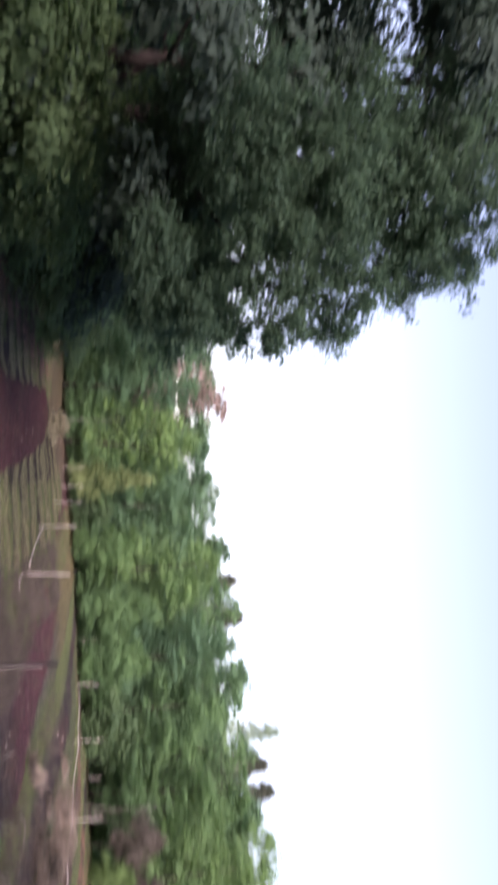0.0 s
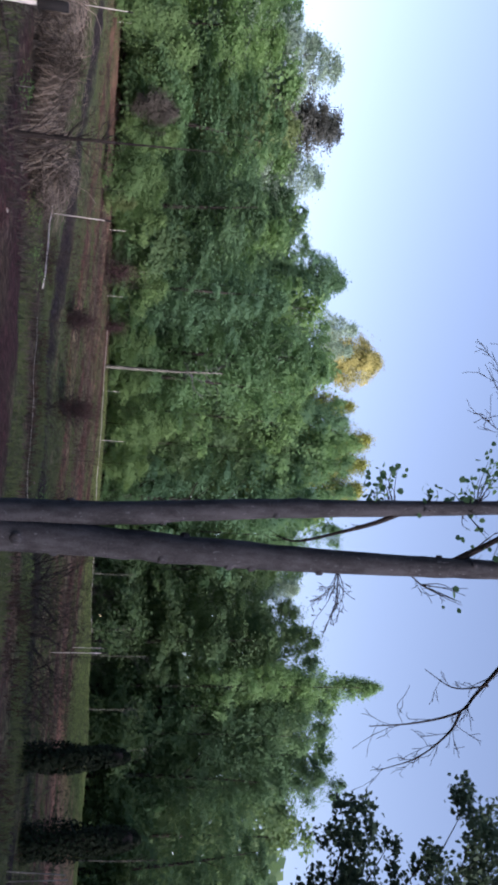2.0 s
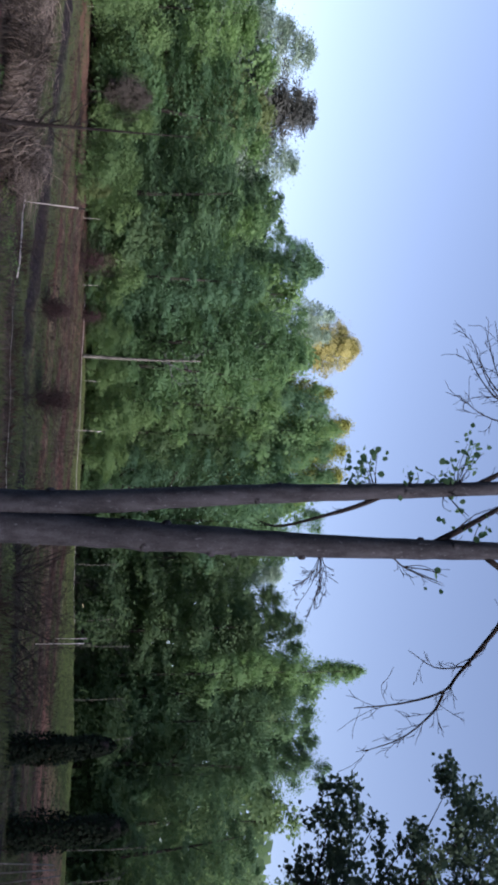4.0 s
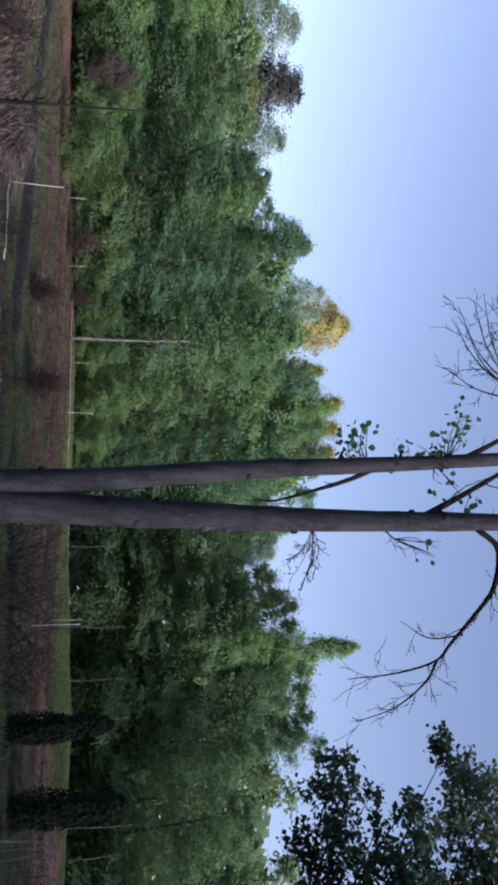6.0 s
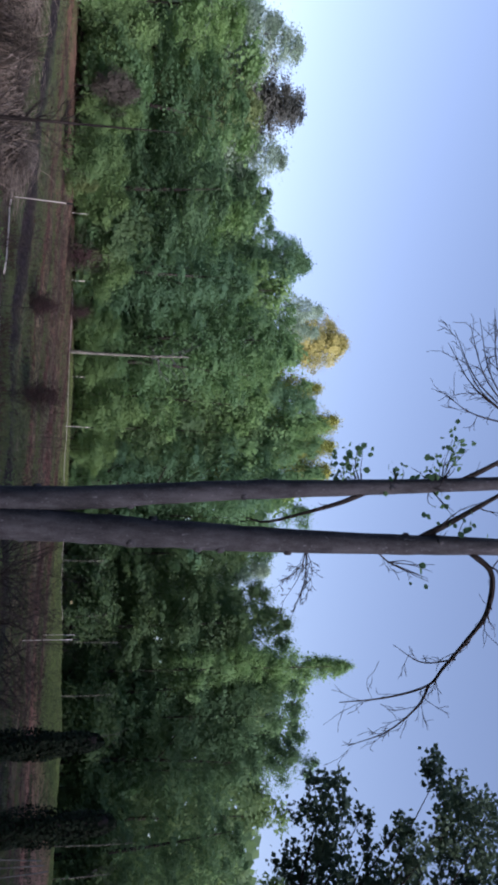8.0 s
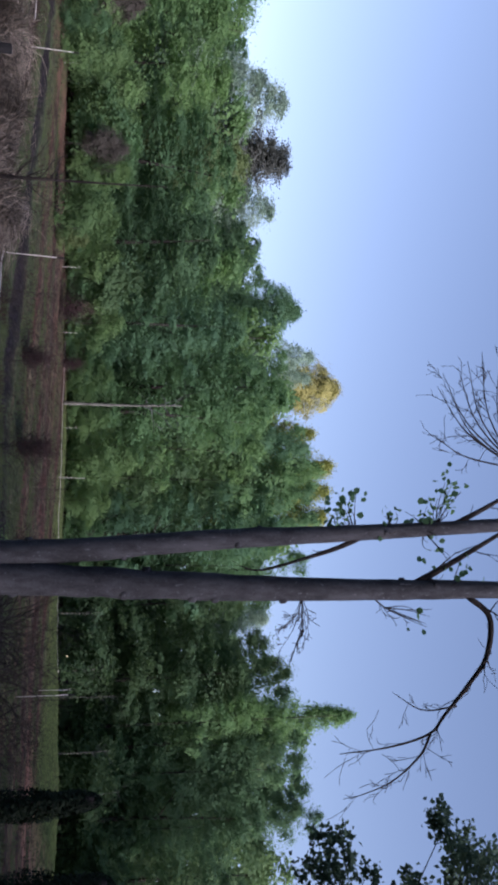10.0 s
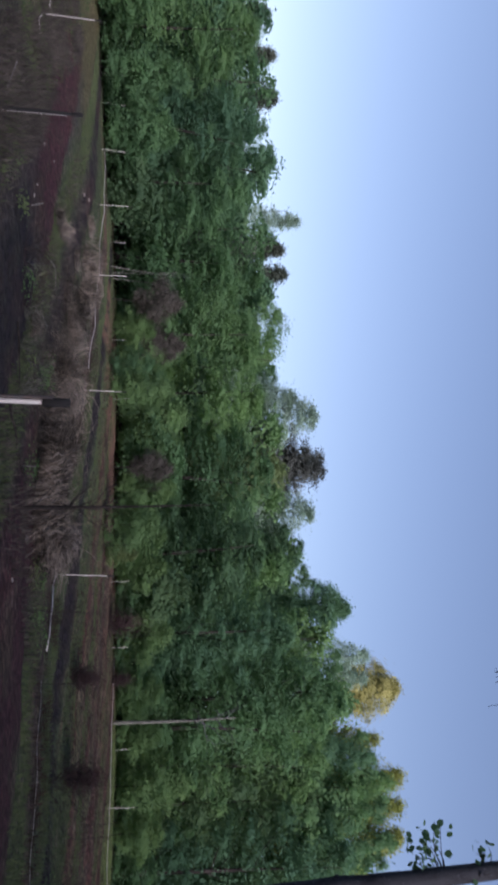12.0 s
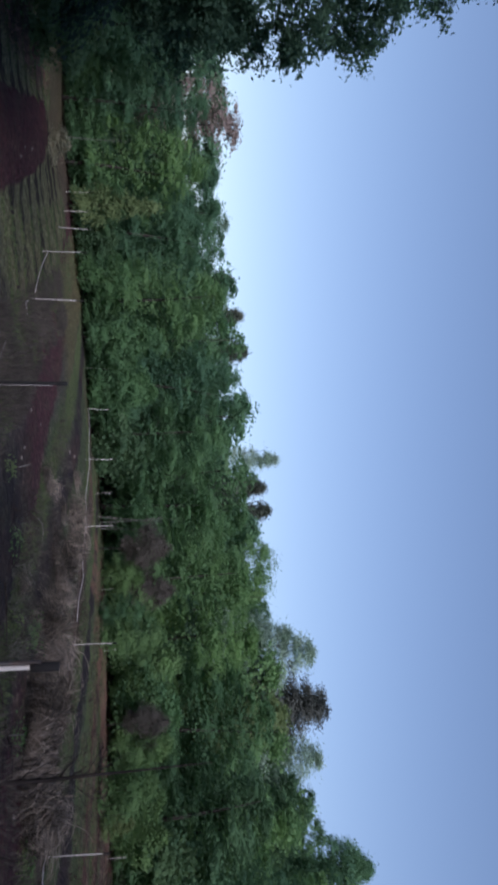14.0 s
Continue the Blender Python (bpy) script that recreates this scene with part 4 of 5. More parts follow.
def leaf_spray(points, count, reach, size, mat, seed):
    r = np.random.default_rng(seed)
    c, nn = [], []
    for p in points:
        c.append(np.array(p) + r.normal(size=(count, 3)) * reach)
        nn.append(r.normal(size=(count, 3)) + np.array([0, 0, 0.5]))
    c, nn = np.concatenate(c), np.concatenate(nn)
    return leaves_mesh("foliage", c, nn, size * r.uniform(0.6, 1.3, len(c)), mat, r, 1.0, 6)


for k, (p, q, count) in enumerate((((3.89, 3.91, 3.48), (3.97, 3.82, 3.55), 20), ((3.84, 3.97, 3.56), (3.97, 3.82, 3.6), 12), ((3.91, 3.89, 3.85), (3.96, 3.83, 3.85), 9),
                                   ((3.82, 3.99, 4.22), (3.93, 3.86, 4.2), 16), ((3.77, 4.05, 4.30), (3.93, 3.86, 4.2), 12), ((3.90, 3.90, 4.12), (3.95, 3.84, 4.1), 10),
                                   ((4.04, 3.74, 4.18), (3.95, 3.83, 4.1), 7), ((4.15, 3.61, 4.36), (4.22, 3.53, 4.3), 8), ((4.36, 3.36, 4.06), (4.3, 3.44, 3.8), 3))):
    sh = Shape()
    for j in range(5):
        e = np.array(p) + rng.normal(size=3) * 0.06
        m0 = (np.array(q) + e) / 2 + rng.normal(size=3) * 0.02
        sh.tube(resample(local([q, tuple(m0), tuple(e)]), 6), [0.004, 0.0035, 0.003, 0.0025, 0.002, 0.0015], 4, False)
    sprout = part("sprout", sh.mesh("sprout", BARK_DARK), twin, "leafy sprout on the trunk")
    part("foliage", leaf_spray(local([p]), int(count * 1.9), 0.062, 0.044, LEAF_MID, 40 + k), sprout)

# ---------------------------------------------------------------- large trees close by
def near_tree(name, x, y, height, base, radius, clumps, per, size, leaf, mat, thick, seed, label, kind="oval", shell=0.55, corners=4, narrow=0.8):
    cm, hubs = crown(seed, kind, height, base, radius, clumps, per, size, leaf, mat, 0.7, shell, corners, 0.0, narrow, 9)
    ob = thing(name, x, y, hill(x, y) - 0.05, label, "tree")
    part("trunk", trunk_mesh(seed, height, 8.0, hubs, thick, BARK_DARK, 40), ob)
    part("crown", cm, ob)
    return ob


def bough_tree(name, heading, foot, distance, boughs, spread, leaf, density, mat, thick, seed, label, narrow):
    """A tree whose outer boughs stand where they do: heading, height angle and half width of each; every bough hangs in leafy sprays."""
    r = np.random.default_rng(seed)
    x, y = polar(heading, foot)
    z = hill(x, y) - 0.05
    ob = thing(name, x, y, z, label, "tree")
    centres, normals, hubs = [], [], []
    for bh, angle, half in boughs:
        d = distance + r.uniform(-spread, spread) * 0.5
        bx, by = polar(bh, d)
        hub = np.array([bx - x, by - y, 1.6 + d * math.tan(radians(angle)) - z])
        hubs.append(hub)
        for _ in range(max(4, int(26 * (half / 0.5) ** 1.6))):
            way = r.normal(size=3)
            way /= np.linalg.norm(way)
            middle = hub + way * half * r.uniform(0.15, 0.95) ** 0.7 * np.array([1, 1, 0.9])
            k = int(density * r.uniform(0.4, 1.6))
            out = way * np.array([1, 1, 0]) + r.normal(size=3) * 0.4
            run = r.uniform(0, 1, size=(k, 1)) * min(0.34, half * 0.8)
            p = middle + out * run + np.array([0, 0, -1.1]) * run ** 2 + r.normal(size=(k, 3)) * leaf * 0.75
            centres.append(p)
            normals.append(r.normal(size=(k, 3)) * 0.7 + np.array([0, 0, 0.6]))
    n = sum(len(c) for c in centres)
    hubs.sort(key=lambda h: h[2])
    top = max(h[2] for h in hubs)
    part("trunk", trunk_mesh(seed, top * 1.1, 8.0, hubs, thick, BARK_DARK, 40), ob)
    part("crown", leaves_mesh("crown", np.concatenate(centres), np.concatenate(normals), leaf * r.uniform(0.6, 1.3, n), mat, r, narrow, 4), ob)
    return ob


DARK_TREE = "big dark broadleaf tree hanging over the field's corner"
bough_tree("overhanging_tree", -38.5, 20.5, 17.5, (
    (-25.9, 7.3, 0.66), (-24.7, 8.9, 0.42), (-26.7, 11.8, 0.72), (-24.5, 11.5, 0.31), (-26.5, 14.0, 0.72), (-24.8, 15.6, 0.43), (-28.6, 16.7, 0.72),
    (-29.2, 18.9, 0.6), (-30.1, 20.1, 0.72), (-31.1, 21.4, 0.84), (-30.3, 23.3, 0.66), (-25.7, 5.7, 0.72), (-24.5, 4.1, 0.6), (-30.0, 9.1, 0.9),
    (-30.4, 12.8, 0.9), (-31.7, 15.5, 0.9), (-26.9, 3.0, 0.84), (-32.8, 18.6, 1.0), (-34.8, 21.3, 1.0), (-28.9, 6.6, 0.9), (-29.5, 3.2, 0.9),
    (-33.5, 11.0, 1.1), (-33.0, 6.0, 1.1), (-35.0, 25.0, 1.1), (-36.0, 15.0, 1.2), (-36.5, 8.5, 1.2), (-37.5, 19.0, 1.2), (-38.5, 12.0, 1.2), (-38.0, 4.5, 1.2), (-34.5, 2.0, 1.0), (-40.5, 16.0, 1.3), (-41.0, 8.0, 1.3), (-40.0, 22.0, 1.2)), 3.0, 0.12, 44, LEAF_OVERHANG, 0.28, 71, DARK_TREE, 0.5)
near_tree("overhanging_tree", *polar(-42.0, 20.0), 15.5, 0.8, 4.6, 480, 86, 0.9, 0.20, LEAF_OVERHANG_SHADED, 0.26, 75, DARK_TREE, "oval", 0.3, 3, 0.6)
near_tree("overhanging_tree", *polar(-52.0, 21.0), 17.0, 1.0, 5.2, 300, 80, 1.0, 0.24, LEAF_OVERHANG_SHADED, 0.28, 72, DARK_TREE)
near_tree("overhanging_tree", *polar(-34.0, 27.0), 9.5, 0.6, 4.4, 420, 80, 0.8, 0.22, LEAF_OVERHANG_SHADED, 0.2, 76, DARK_TREE)
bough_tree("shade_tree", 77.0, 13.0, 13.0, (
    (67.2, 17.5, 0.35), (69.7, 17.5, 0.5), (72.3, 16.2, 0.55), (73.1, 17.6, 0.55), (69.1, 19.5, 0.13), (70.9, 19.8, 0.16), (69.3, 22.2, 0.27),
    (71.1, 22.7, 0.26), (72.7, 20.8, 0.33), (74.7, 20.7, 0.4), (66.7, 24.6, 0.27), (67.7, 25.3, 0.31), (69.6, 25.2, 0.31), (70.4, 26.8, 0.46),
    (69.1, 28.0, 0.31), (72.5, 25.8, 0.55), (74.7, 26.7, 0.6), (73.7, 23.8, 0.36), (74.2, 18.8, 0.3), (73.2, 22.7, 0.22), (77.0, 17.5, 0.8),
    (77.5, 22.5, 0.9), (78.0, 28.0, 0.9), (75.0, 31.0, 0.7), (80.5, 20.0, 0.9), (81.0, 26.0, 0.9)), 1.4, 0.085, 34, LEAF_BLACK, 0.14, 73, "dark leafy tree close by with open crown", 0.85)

# ---------------------------------------------------------------- fence posts, cords
def cylinder_mesh(name, r, z0, z1, mat, seg=10, r_top=None):
    b = 0.15 * r
    rt = r if r_top is None else r_top
    return Shape().tube([(0, 0, z0), (0, 0, z0 + b), (0, 0, z1 - b), (0, 0, z1)], [r * 0.9, r, rt, rt * 0.8], seg).mesh(name, mat)


POLE = cylinder_mesh("pole", 0.0135, -0.3, 1.28, WHITE_PIPE)
CAP = cylinder_mesh("cap", 0.027, 1.24, 1.4, BLACK_CAP)
STAKE = cylinder_mesh("stake", 0.008, -0.2, 0.85, WHITE_PIPE, 8)


def fence_post(x, y, height=1.4, lean=(0.0, 0.0)):
    ob = thing("fence_post", x, y, ground_z(x, y), "thin white fence post with a black cap", "fence post", "posts round the field")
    ob.rotation_euler = (radians(lean[0]), radians(lean[1]), 0)
    ob.scale = (0.8, 0.8, height / 1.4)
    part("pole", POLE, ob, "white pole")
    part("cap", CAP, ob, "black plastic cap")
    return ob


POSTS = {"A": (7.62, 27.76), "B": (10.15, 19.13), "C": (4.40, 33.48), "D": (-3.49, 24.72), "E": (-0.57, 47.97), "F": (29.12, 31.42), "G": (19.0, 12.25), "H": (-6.05, 30.56),
         "I": (-9.07, 39.81), "J": (1.92, 38.57), "K": (-3.1, 50.5), "L": (-4.8, 52.0), "M": (-11.4, 46.0), "N": (-13.4, 49.5), "O": (29.8, 19.4), "P": (9.0, 47.6)}
LEAN = {"B": (0, 1.5), "D": (0, 1.0), "F": (0, 1.5), "A": (0, 0.0), "K": (0, 3.0), "L": (0, 4.0), "E": (0, 3.0)}
SPINE = Shape().tube([(-0.022, 0, -0.2), (-0.022, 0, 1.3)], [0.011, 0.011], 8).mesh("spine", BLACK_CAP)
for key, (x, y) in POSTS.items():
    ob = fence_post(x, y, 1.6 if key in "DHI" else 1.45, LEAN.get(key, (plant_rng.uniform(-1.5, 1.5), plant_rng.uniform(-1.5, 1.5))))
    if key in "DHI":
        part("spine", SPINE, ob, "black rod along the pole")


def cord(points, r, sag, label, lift=0.06, taut=False):
    base = points[0]
    z0 = ground_z(*base)
    ob = thing("cord", base[0], base[1], z0, label, "cord")
    pts = []
    for (x0, y0), (x1, y1) in zip(points, points[1:]):
        n = max(4, int(math.hypot(x1 - x0, y1 - y0) / 0.7))
        for i in range(n):
            u = i / n
            x, y = x0 + (x1 - x0) * u, y0 + (y1 - y0) * u
            low = ground_z(x0, y0) * (1 - u) + ground_z(x1, y1) * u if taut else ground_z(x, y)
            pts.append((x - base[0], y - base[1], low - z0 + lift + sag * (1 - 4 * u * (1 - u))))
    part("line", Shape().tube(pts, [r] * len(pts), 6).mesh("line", CORD), ob)


cord([POSTS["E"], POSTS["J"], POSTS["C"], (5.9, 30.6), (7.0, 26.8)], 0.014, 0.04, "white cord strung low between the fence posts", 0.16)
cord([(9.78, 19.9), (9.86, 19.2), (10.05, 17.28), (10.32, 15.37)], 0.020, 0.0, "white pipe lying along the grass strip", 0.05)
cord([(10.36, 14.9), (10.28, 13.47), (10.52, 12.04), (10.92, 11.09), (11.3, 10.1)], 0.0045, 0.0, "thin white cord lying in the grass", 0.03)
cord([(24.6, 37.2), POSTS["F"], (35.9, 27.6), (38.0, 24.8)], 0.009, 0.04, "white cord strung low along the far side")
cord([POSTS["H"], POSTS["D"]], 0.012, 0.08, "white cord hanging slack between two posts", 0.14, True)
cord([POSTS["D"], (-3.2, 23.6), (-2.7, 23.2)], 0.012, 0.0, "loose end of white cord by the post", 0.06)

# slim stakes among the young trees at the wood's edge
for heading, d in ((32.9, 43.4), (28.5, 42.8), (39.4, 46.0), (15.9, 44.0), (11.8, 44.6), (5.2, 46.6)):
    x, y = polar(heading, d)
    ob = thing("stake", x, y, ground_z(x, y), "slim white stake beside a young tree", "stake", "stakes at the wood's edge")
    ob.rotation_euler = (radians(plant_rng.uniform(-4, 4)), radians(plant_rng.uniform(-4, 4)), 0)
    part("rod", STAKE, ob)

# white post with a black sleeve and a dark bar along it
x, y = 2.27, 7.74
z = ground_z(x, y)
ob = thing("sleeved_post", x, y, z, "white pipe post with a black sleeve on top", "post")
part("pole", cylinder_mesh("pole", 0.023, -0.3, 0.95 - z, WHITE_PIPE, 14), ob, "white pipe")
part("sleeve", cylinder_mesh("sleeve", 0.044, 0.885 - z, 1.135 - z, BLACK_CAP, 14), ob, "black rubber sleeve")
bar = Shape().tube([(-0.044, 0.0, -0.3), (-0.044, 0.0, 0.98 - z)], [0.021, 0.021], 8).mesh("bar", DARK_BAR)
part("bar", bar, ob, "dark bar along the pipe's left side")

x, y = -0.57, 14.33
z = ground_z(x, y)
ob = thing("thin_post", x, y, z, "thin dark metal post with a knob on top", "post")
part("pole", cylinder_mesh("pole", 0.030, -0.3, 0.74 - z, BLACK_CAP, 10), ob, "dark metal pole")
# white rod added for the bright highlight along the post's edge
part("rod", Shape().tube([(0.034, -0.01, -0.3), (0.034, -0.01, 0.62 - z)], [0.003, 0.003], 8).mesh("rod", CORD), ob, "thin white rod standing in for the edge highlight")
part("knob", cylinder_mesh("knob", 0.034, 0.70 - z, 0.87 - z, BLACK_CAP, 10), ob, "black knob")

# ---------------------------------------------------------------- bare sapling, dry grass, brush
x, y = 5.13, 11.84
sap = thing("bare_sapling", x, y, ground_z(x, y), "leafless dark sapling with thin rising branches", "sapling")
sh = Shape()
line = resample([(0, 0, -0.2), (-0.005, 0.0, 0.6), (-0.03, 0.0, 1.2), (-0.05, 0.02, 2.0), (-0.09, 0.03, 3.0)], 16)
sh.tube(line, [0.040 - 0.0022 * k for k in range(16)], 8, True, 0.1)
part("trunk", sh.mesh("trunk", BARK_DARK), sap)
for k in range(16):
    sh = Shape()
    a = rng.uniform(0, 6.28)
    p = line[2 + int(rng.integers(0, 8))]
    twigs(sh, p, (math.cos(a), math.sin(a), 0.75), rng.uniform(0.35, 0.8), 0.009, 1, rng, 0.5, -0.05)
    part("branch", sh.mesh("branch", BARK_DARK), sap)


def tussock_mesh(seed, blades, height, reach, width, mat):
    """Long dry blades that rise from one root and flop over, most to one side."""
    r = np.random.default_rng(seed)
    sh = Shape()
    wind = r.uniform(0, 6.28)
    locks = []
    for _ in range(26):
        a = wind + r.normal() * 1.1 if r.uniform() < 0.6 else r.uniform(0, 6.28)
        locks.append((a, r.normal() * 0.22, r.normal() * 0.22, r.uniform(0.35, 1.15), r.uniform(0.35, 1.25), r.uniform(1.2, 2.3)))
    for _ in range(blades):
        a, bx, by, up, far, fall = locks[int(r.integers(0, 26))]
        a += r.normal() * 0.42
        out = Vector((math.cos(a), math.sin(a), 0))
        side = Vector((-out.y, out.x, 0)) * width * r.uniform(0.6, 1.5)
        p0 = Vector((bx + r.normal() * 0.10, by + r.normal() * 0.10, 0)) * reach
        top = height * up * r.uniform(0.6, 1.2)
        length = reach * far * r.uniform(0.5, 1.25)
        fall *= r.uniform(0.9, 1.1)
        n = len(sh.v)
        for i in range(6):
            u = i / 5
            p = p0 + out * length * u ** 1.3 + Vector((0, 0, max(0.02, top * (2.1 * u - fall * u * u))))
            p = p + Vector(r.normal(size=3)) * 0.02
            w = side * (0.35 + 1.1 * u if u < 0.5 else 1.5 - 1.3 * u)
            sh.v += [tuple(p - w), tuple(p + w + Vector((0, 0, width * 0.5)))]
        for i in range(5):
            b = n + 2 * i
            sh.f.append((b, b + 1, b + 3, b + 2))
    return sh.mesh("grass_clump", mat, False)


TUSSOCKS = [tussock_mesh(90 + k, 620, 0.85, 0.85, 0.0058, STRAW) for k in range(5)]
spots = [(5.35, 17.4, 1.1), (5.7, 16.2, 1.15), (6.1, 15.4, 1.1), (6.84, 14.9, 1.15), (7.6, 15.5, 0.9), (3.42, 29.8, 1.15), (4.6, 29.6, 0.9), (4.98, 25.3, 1.2), (4.3, 26.6, 1.0), (5.04, 22.4, 1.1),
         (6.4, 21.6, 1.0), (6.8, 20.4, 1.0), (5.3, 20.2, 0.9), (4.6, 23.8, 1.0), (7.6, 17.0, 0.9), (6.6, 18.6, 0.8), (4.9, 19.0, 1.0), (9.6, 20.6, 0.6), (8.7, 18.6, 0.6), (2.4, 32.0, 0.5)]
for _ in range(14):
    y = plant_rng.choice([15.5, 18.5, 21.5, 24.0, 27.5]) + plant_rng.gauss(0, 0.8)
    x = strip_line(y) + plant_rng.uniform(-9.5, -4.4)
    spots.append((x, y, plant_rng.uniform(0.25, 0.6)))
for x, y, k in spots:
    k *= 1.28
    ob = thing("dry_grass_tussock", x, y, ground_z(x, y) - 0.03, "tussock of dry straw-coloured grass on the bank", "dry grass", "tussocks on the bank")
    ob.rotation_euler, ob.scale = (plant_rng.gauss(0, 0.12), plant_rng.gauss(0, 0.12), plant_rng.uniform(0, 6.28)), (k * plant_rng.uniform(0.7, 1.1), k * plant_rng.uniform(0.7, 1.1), k * plant_rng.uniform(0.5, 1.05))
    part("grass_clump", plant_rng.choice(TUSSOCKS), ob)


def brush_mesh(seed, height, count, mat):
    r = np.random.default_rng(seed)
    sh = Shape()
    for _ in range(count):
        a = r.uniform(0, 6.28)
        twigs(sh, (r.normal() * 0.12, r.normal() * 0.12, -0.05), (math.cos(a) * 0.7, math.sin(a) * 0.7, r.uniform(0.5, 1.3)), height * r.uniform(0.7, 1.2), 0.011, 2, r, 0.6, 0.0)
    return sh.mesh("tangle", mat, False)


BRUSH = [brush_mesh(130 + k, 0.95, 15, BARK_DARK) for k in range(3)]
for x, y, k in ((14.82, 17.15, 1.0), (14.1, 20.37, 0.95), (14.0, 10.8, 1.7), (14.3, 9.6, 1.6), (13.6, 10.2, 1.5), (15.0, 9.0, 1.1), (9.6, 16.0, 0.6), (10.8, 18.0, 0.8), (2.6, 15.2, 0.7), (3.4, 14.8, 0.75),
                (4.0, 14.2, 0.7), (1.8, 16.0, 0.7), (3.0, 16.6, 0.6), (16.5, 15.0, 0.8), (12.2, 14.0, 0.7), (12.4, 8.7, 0.9), (14.4, 8.1, 1.0)):
    ob = thing("brushwood", x, y, ground_z(x, y), "low dark leafless bush of tangled stems", "bush", "bare bushes in the field")
    ob.rotation_euler, ob.scale = (0, 0, plant_rng.uniform(0, 6.28)), (k, k, k)
    part("tangle", plant_rng.choice(BRUSH), ob)

GREY_BRUSH = brush_mesh(137, 0.8, 18, BARK_DIM)
for x, y, k in ((3.3, 14.6, 0.55), (3.9, 14.0, 0.6), (2.8, 15.3, 0.5), (2.1, 15.9, 0.45)):
    ob = thing("brushwood", x, y, ground_z(x, y), "low tangle of grey dead stems on charred ground", "bush", "bare bushes in the field")
    ob.rotation_euler, ob.scale = (0, 0, plant_rng.uniform(0, 6.28)), (k, k, k)
    part("tangle", GREY_BRUSH, ob)

# dense maroon bushes
def maroon_leaves(seed, n=3000):
    r = np.random.default_rng(seed)
    c = r.normal(size=(n, 3)) * np.array([0.16, 0.16, 0.28]) + np.array([0, 0, 0.5])
    c[:, 2] = np.abs(c[:, 2])
    return leaves_mesh("foliage", c, r.normal(size=(n, 3)) + np.array([0, 0, 0.4]), r.uniform(0.025, 0.055, n), LEAF_MAROON, r, 0.6, 3)


for k, (x, y, size) in enumerate(((14.82, 17.15, 0.98), (14.1, 20.37, 0.85), (14.5, 20.9, 0.65), (25.2, 36.0, 1.0), (21.8, 35.9, 1.6))):
    ob = thing("maroon_bush", x, y, ground_z(x, y) - 0.03, "dense low bush with dark maroon leaves", "bush", "maroon bushes")
    ob.rotation_euler, ob.scale = (0, 0, k * 1.7), (size, size, size)
    part("tangle", BRUSH[k % 3], ob)
    part("foliage", maroon_leaves(210 + k), ob, "dark maroon leaves")

# bare whips standing in the strips
for x, y, height in ((10.03, 17.09, 1.3), (10.71, 15.31, 1.1), (16.2, 16.6, 1.4), (11.3, 26.0, 1.6), (13.4, 27.5, 1.4), (20.5, 21.5, 1.2)):
    ob = thing("bare_whip", x, y, ground_z(x, y), "thin leafless dark sapling whip", "sapling", "bare whips in the strips")
    sh = Shape()
    sh.tube(resample([(0, 0, -0.2), (0.02, 0.01, height * 0.5), (rng.normal() * 0.05, 0.03, height)], 8), [0.013 - 0.0012 * k for k in range(8)], 6)
    part("stem", sh.mesh("stem", BARK_DARK), ob)
    for k in range(5):
        sh = Shape()
        a = rng.uniform(0, 6.28)
        twigs(sh, (0.0, 0.0, height * (0.35 + 0.12 * k)), (math.cos(a), math.sin(a), 0.9), height * 0.3, 0.005, 1, rng)
        part("branch", sh.mesh("branch", BARK_DARK), ob)

# leafy weeds, fallen branches, sticks and stones in the near grass
def weed_mesh(seed, n, mat, tall):
    r = np.random.default_rng(seed)
    c = r.normal(size=(n, 3)) * np.array([0.14, 0.14, 0.0])
    c[:, 2] = r.uniform(0.02, tall, n)
    return leaves_mesh("foliage", c, r.normal(size=(n, 3)) * 0.7 + np.array([0, 0, 0.9]), r.uniform(0.035, 0.075, n), mat, r, 0.55)


WEEDS_MESHES = [weed_mesh(300 + k, 90, LEAF_FRESH if k % 2 else LEAF_OLIVE, 0.2 + 0.05 * k) for k in range(4)]
for x, y, k in ((4.3, 16.6, 1), (4.5, 16.85, 3), (4.15, 16.9, 3), (4.4, 17.2, 1), (3.5, 14.3, 2), (2.2, 15.2, 1), (0.9, 15.0, 0), (5.2, 13.6, 1), (7.4, 14.0, 0), (7.9, 14.7, 1), (8.2, 13.8, 3), (5.0, 19.6, 0), (6.2, 23.4, 1), (6.5, 24.6, 2), (9.0, 14.4, 1), (12.6, 11.4, 2), (13.4, 12.6, 3), (11.9, 9.4, 0)):
    ob = thing("weed", x, y, ground_z(x, y) - 0.02, "small leafy green weed in the dry grass", "weed", "weeds in the field")
    ob.rotation_euler = (0, 0, plant_rng.uniform(0, 6.28))
    part("foliage", WEEDS_MESHES[k], ob)

for x, y, dx, dy, r0 in ((4.6, 12.9, 0.9, -0.2, 0.022), (3.6, 12.2, 0.9, 0.5, 0.025), (2.6, 13.4, 1.2, 0.1, 0.02), (4.9, 16.9, 1.2, 0.4, 0.022)):
    z = ground_z(x, y)
    ob = thing("fallen_branch", x, y, z, "dark crooked dead branch lying in the grass", "branch", "fallen branches")
    sh = Shape()
    pts = [(dx * u + 0.06 * math.sin(9 * u), dy * u + 0.05 * math.cos(7 * u), ground_z(x + dx * u, y + dy * u) - z + 0.06 + 0.14 * u * (1 - u)) for u in (0, 0.25, 0.5, 0.75, 1.0)]
    limb(sh, pts, r0, r0 * 0.3, rng, 7, 0.35)
    part("limb", sh.mesh("limb", BARK_DARK), ob)

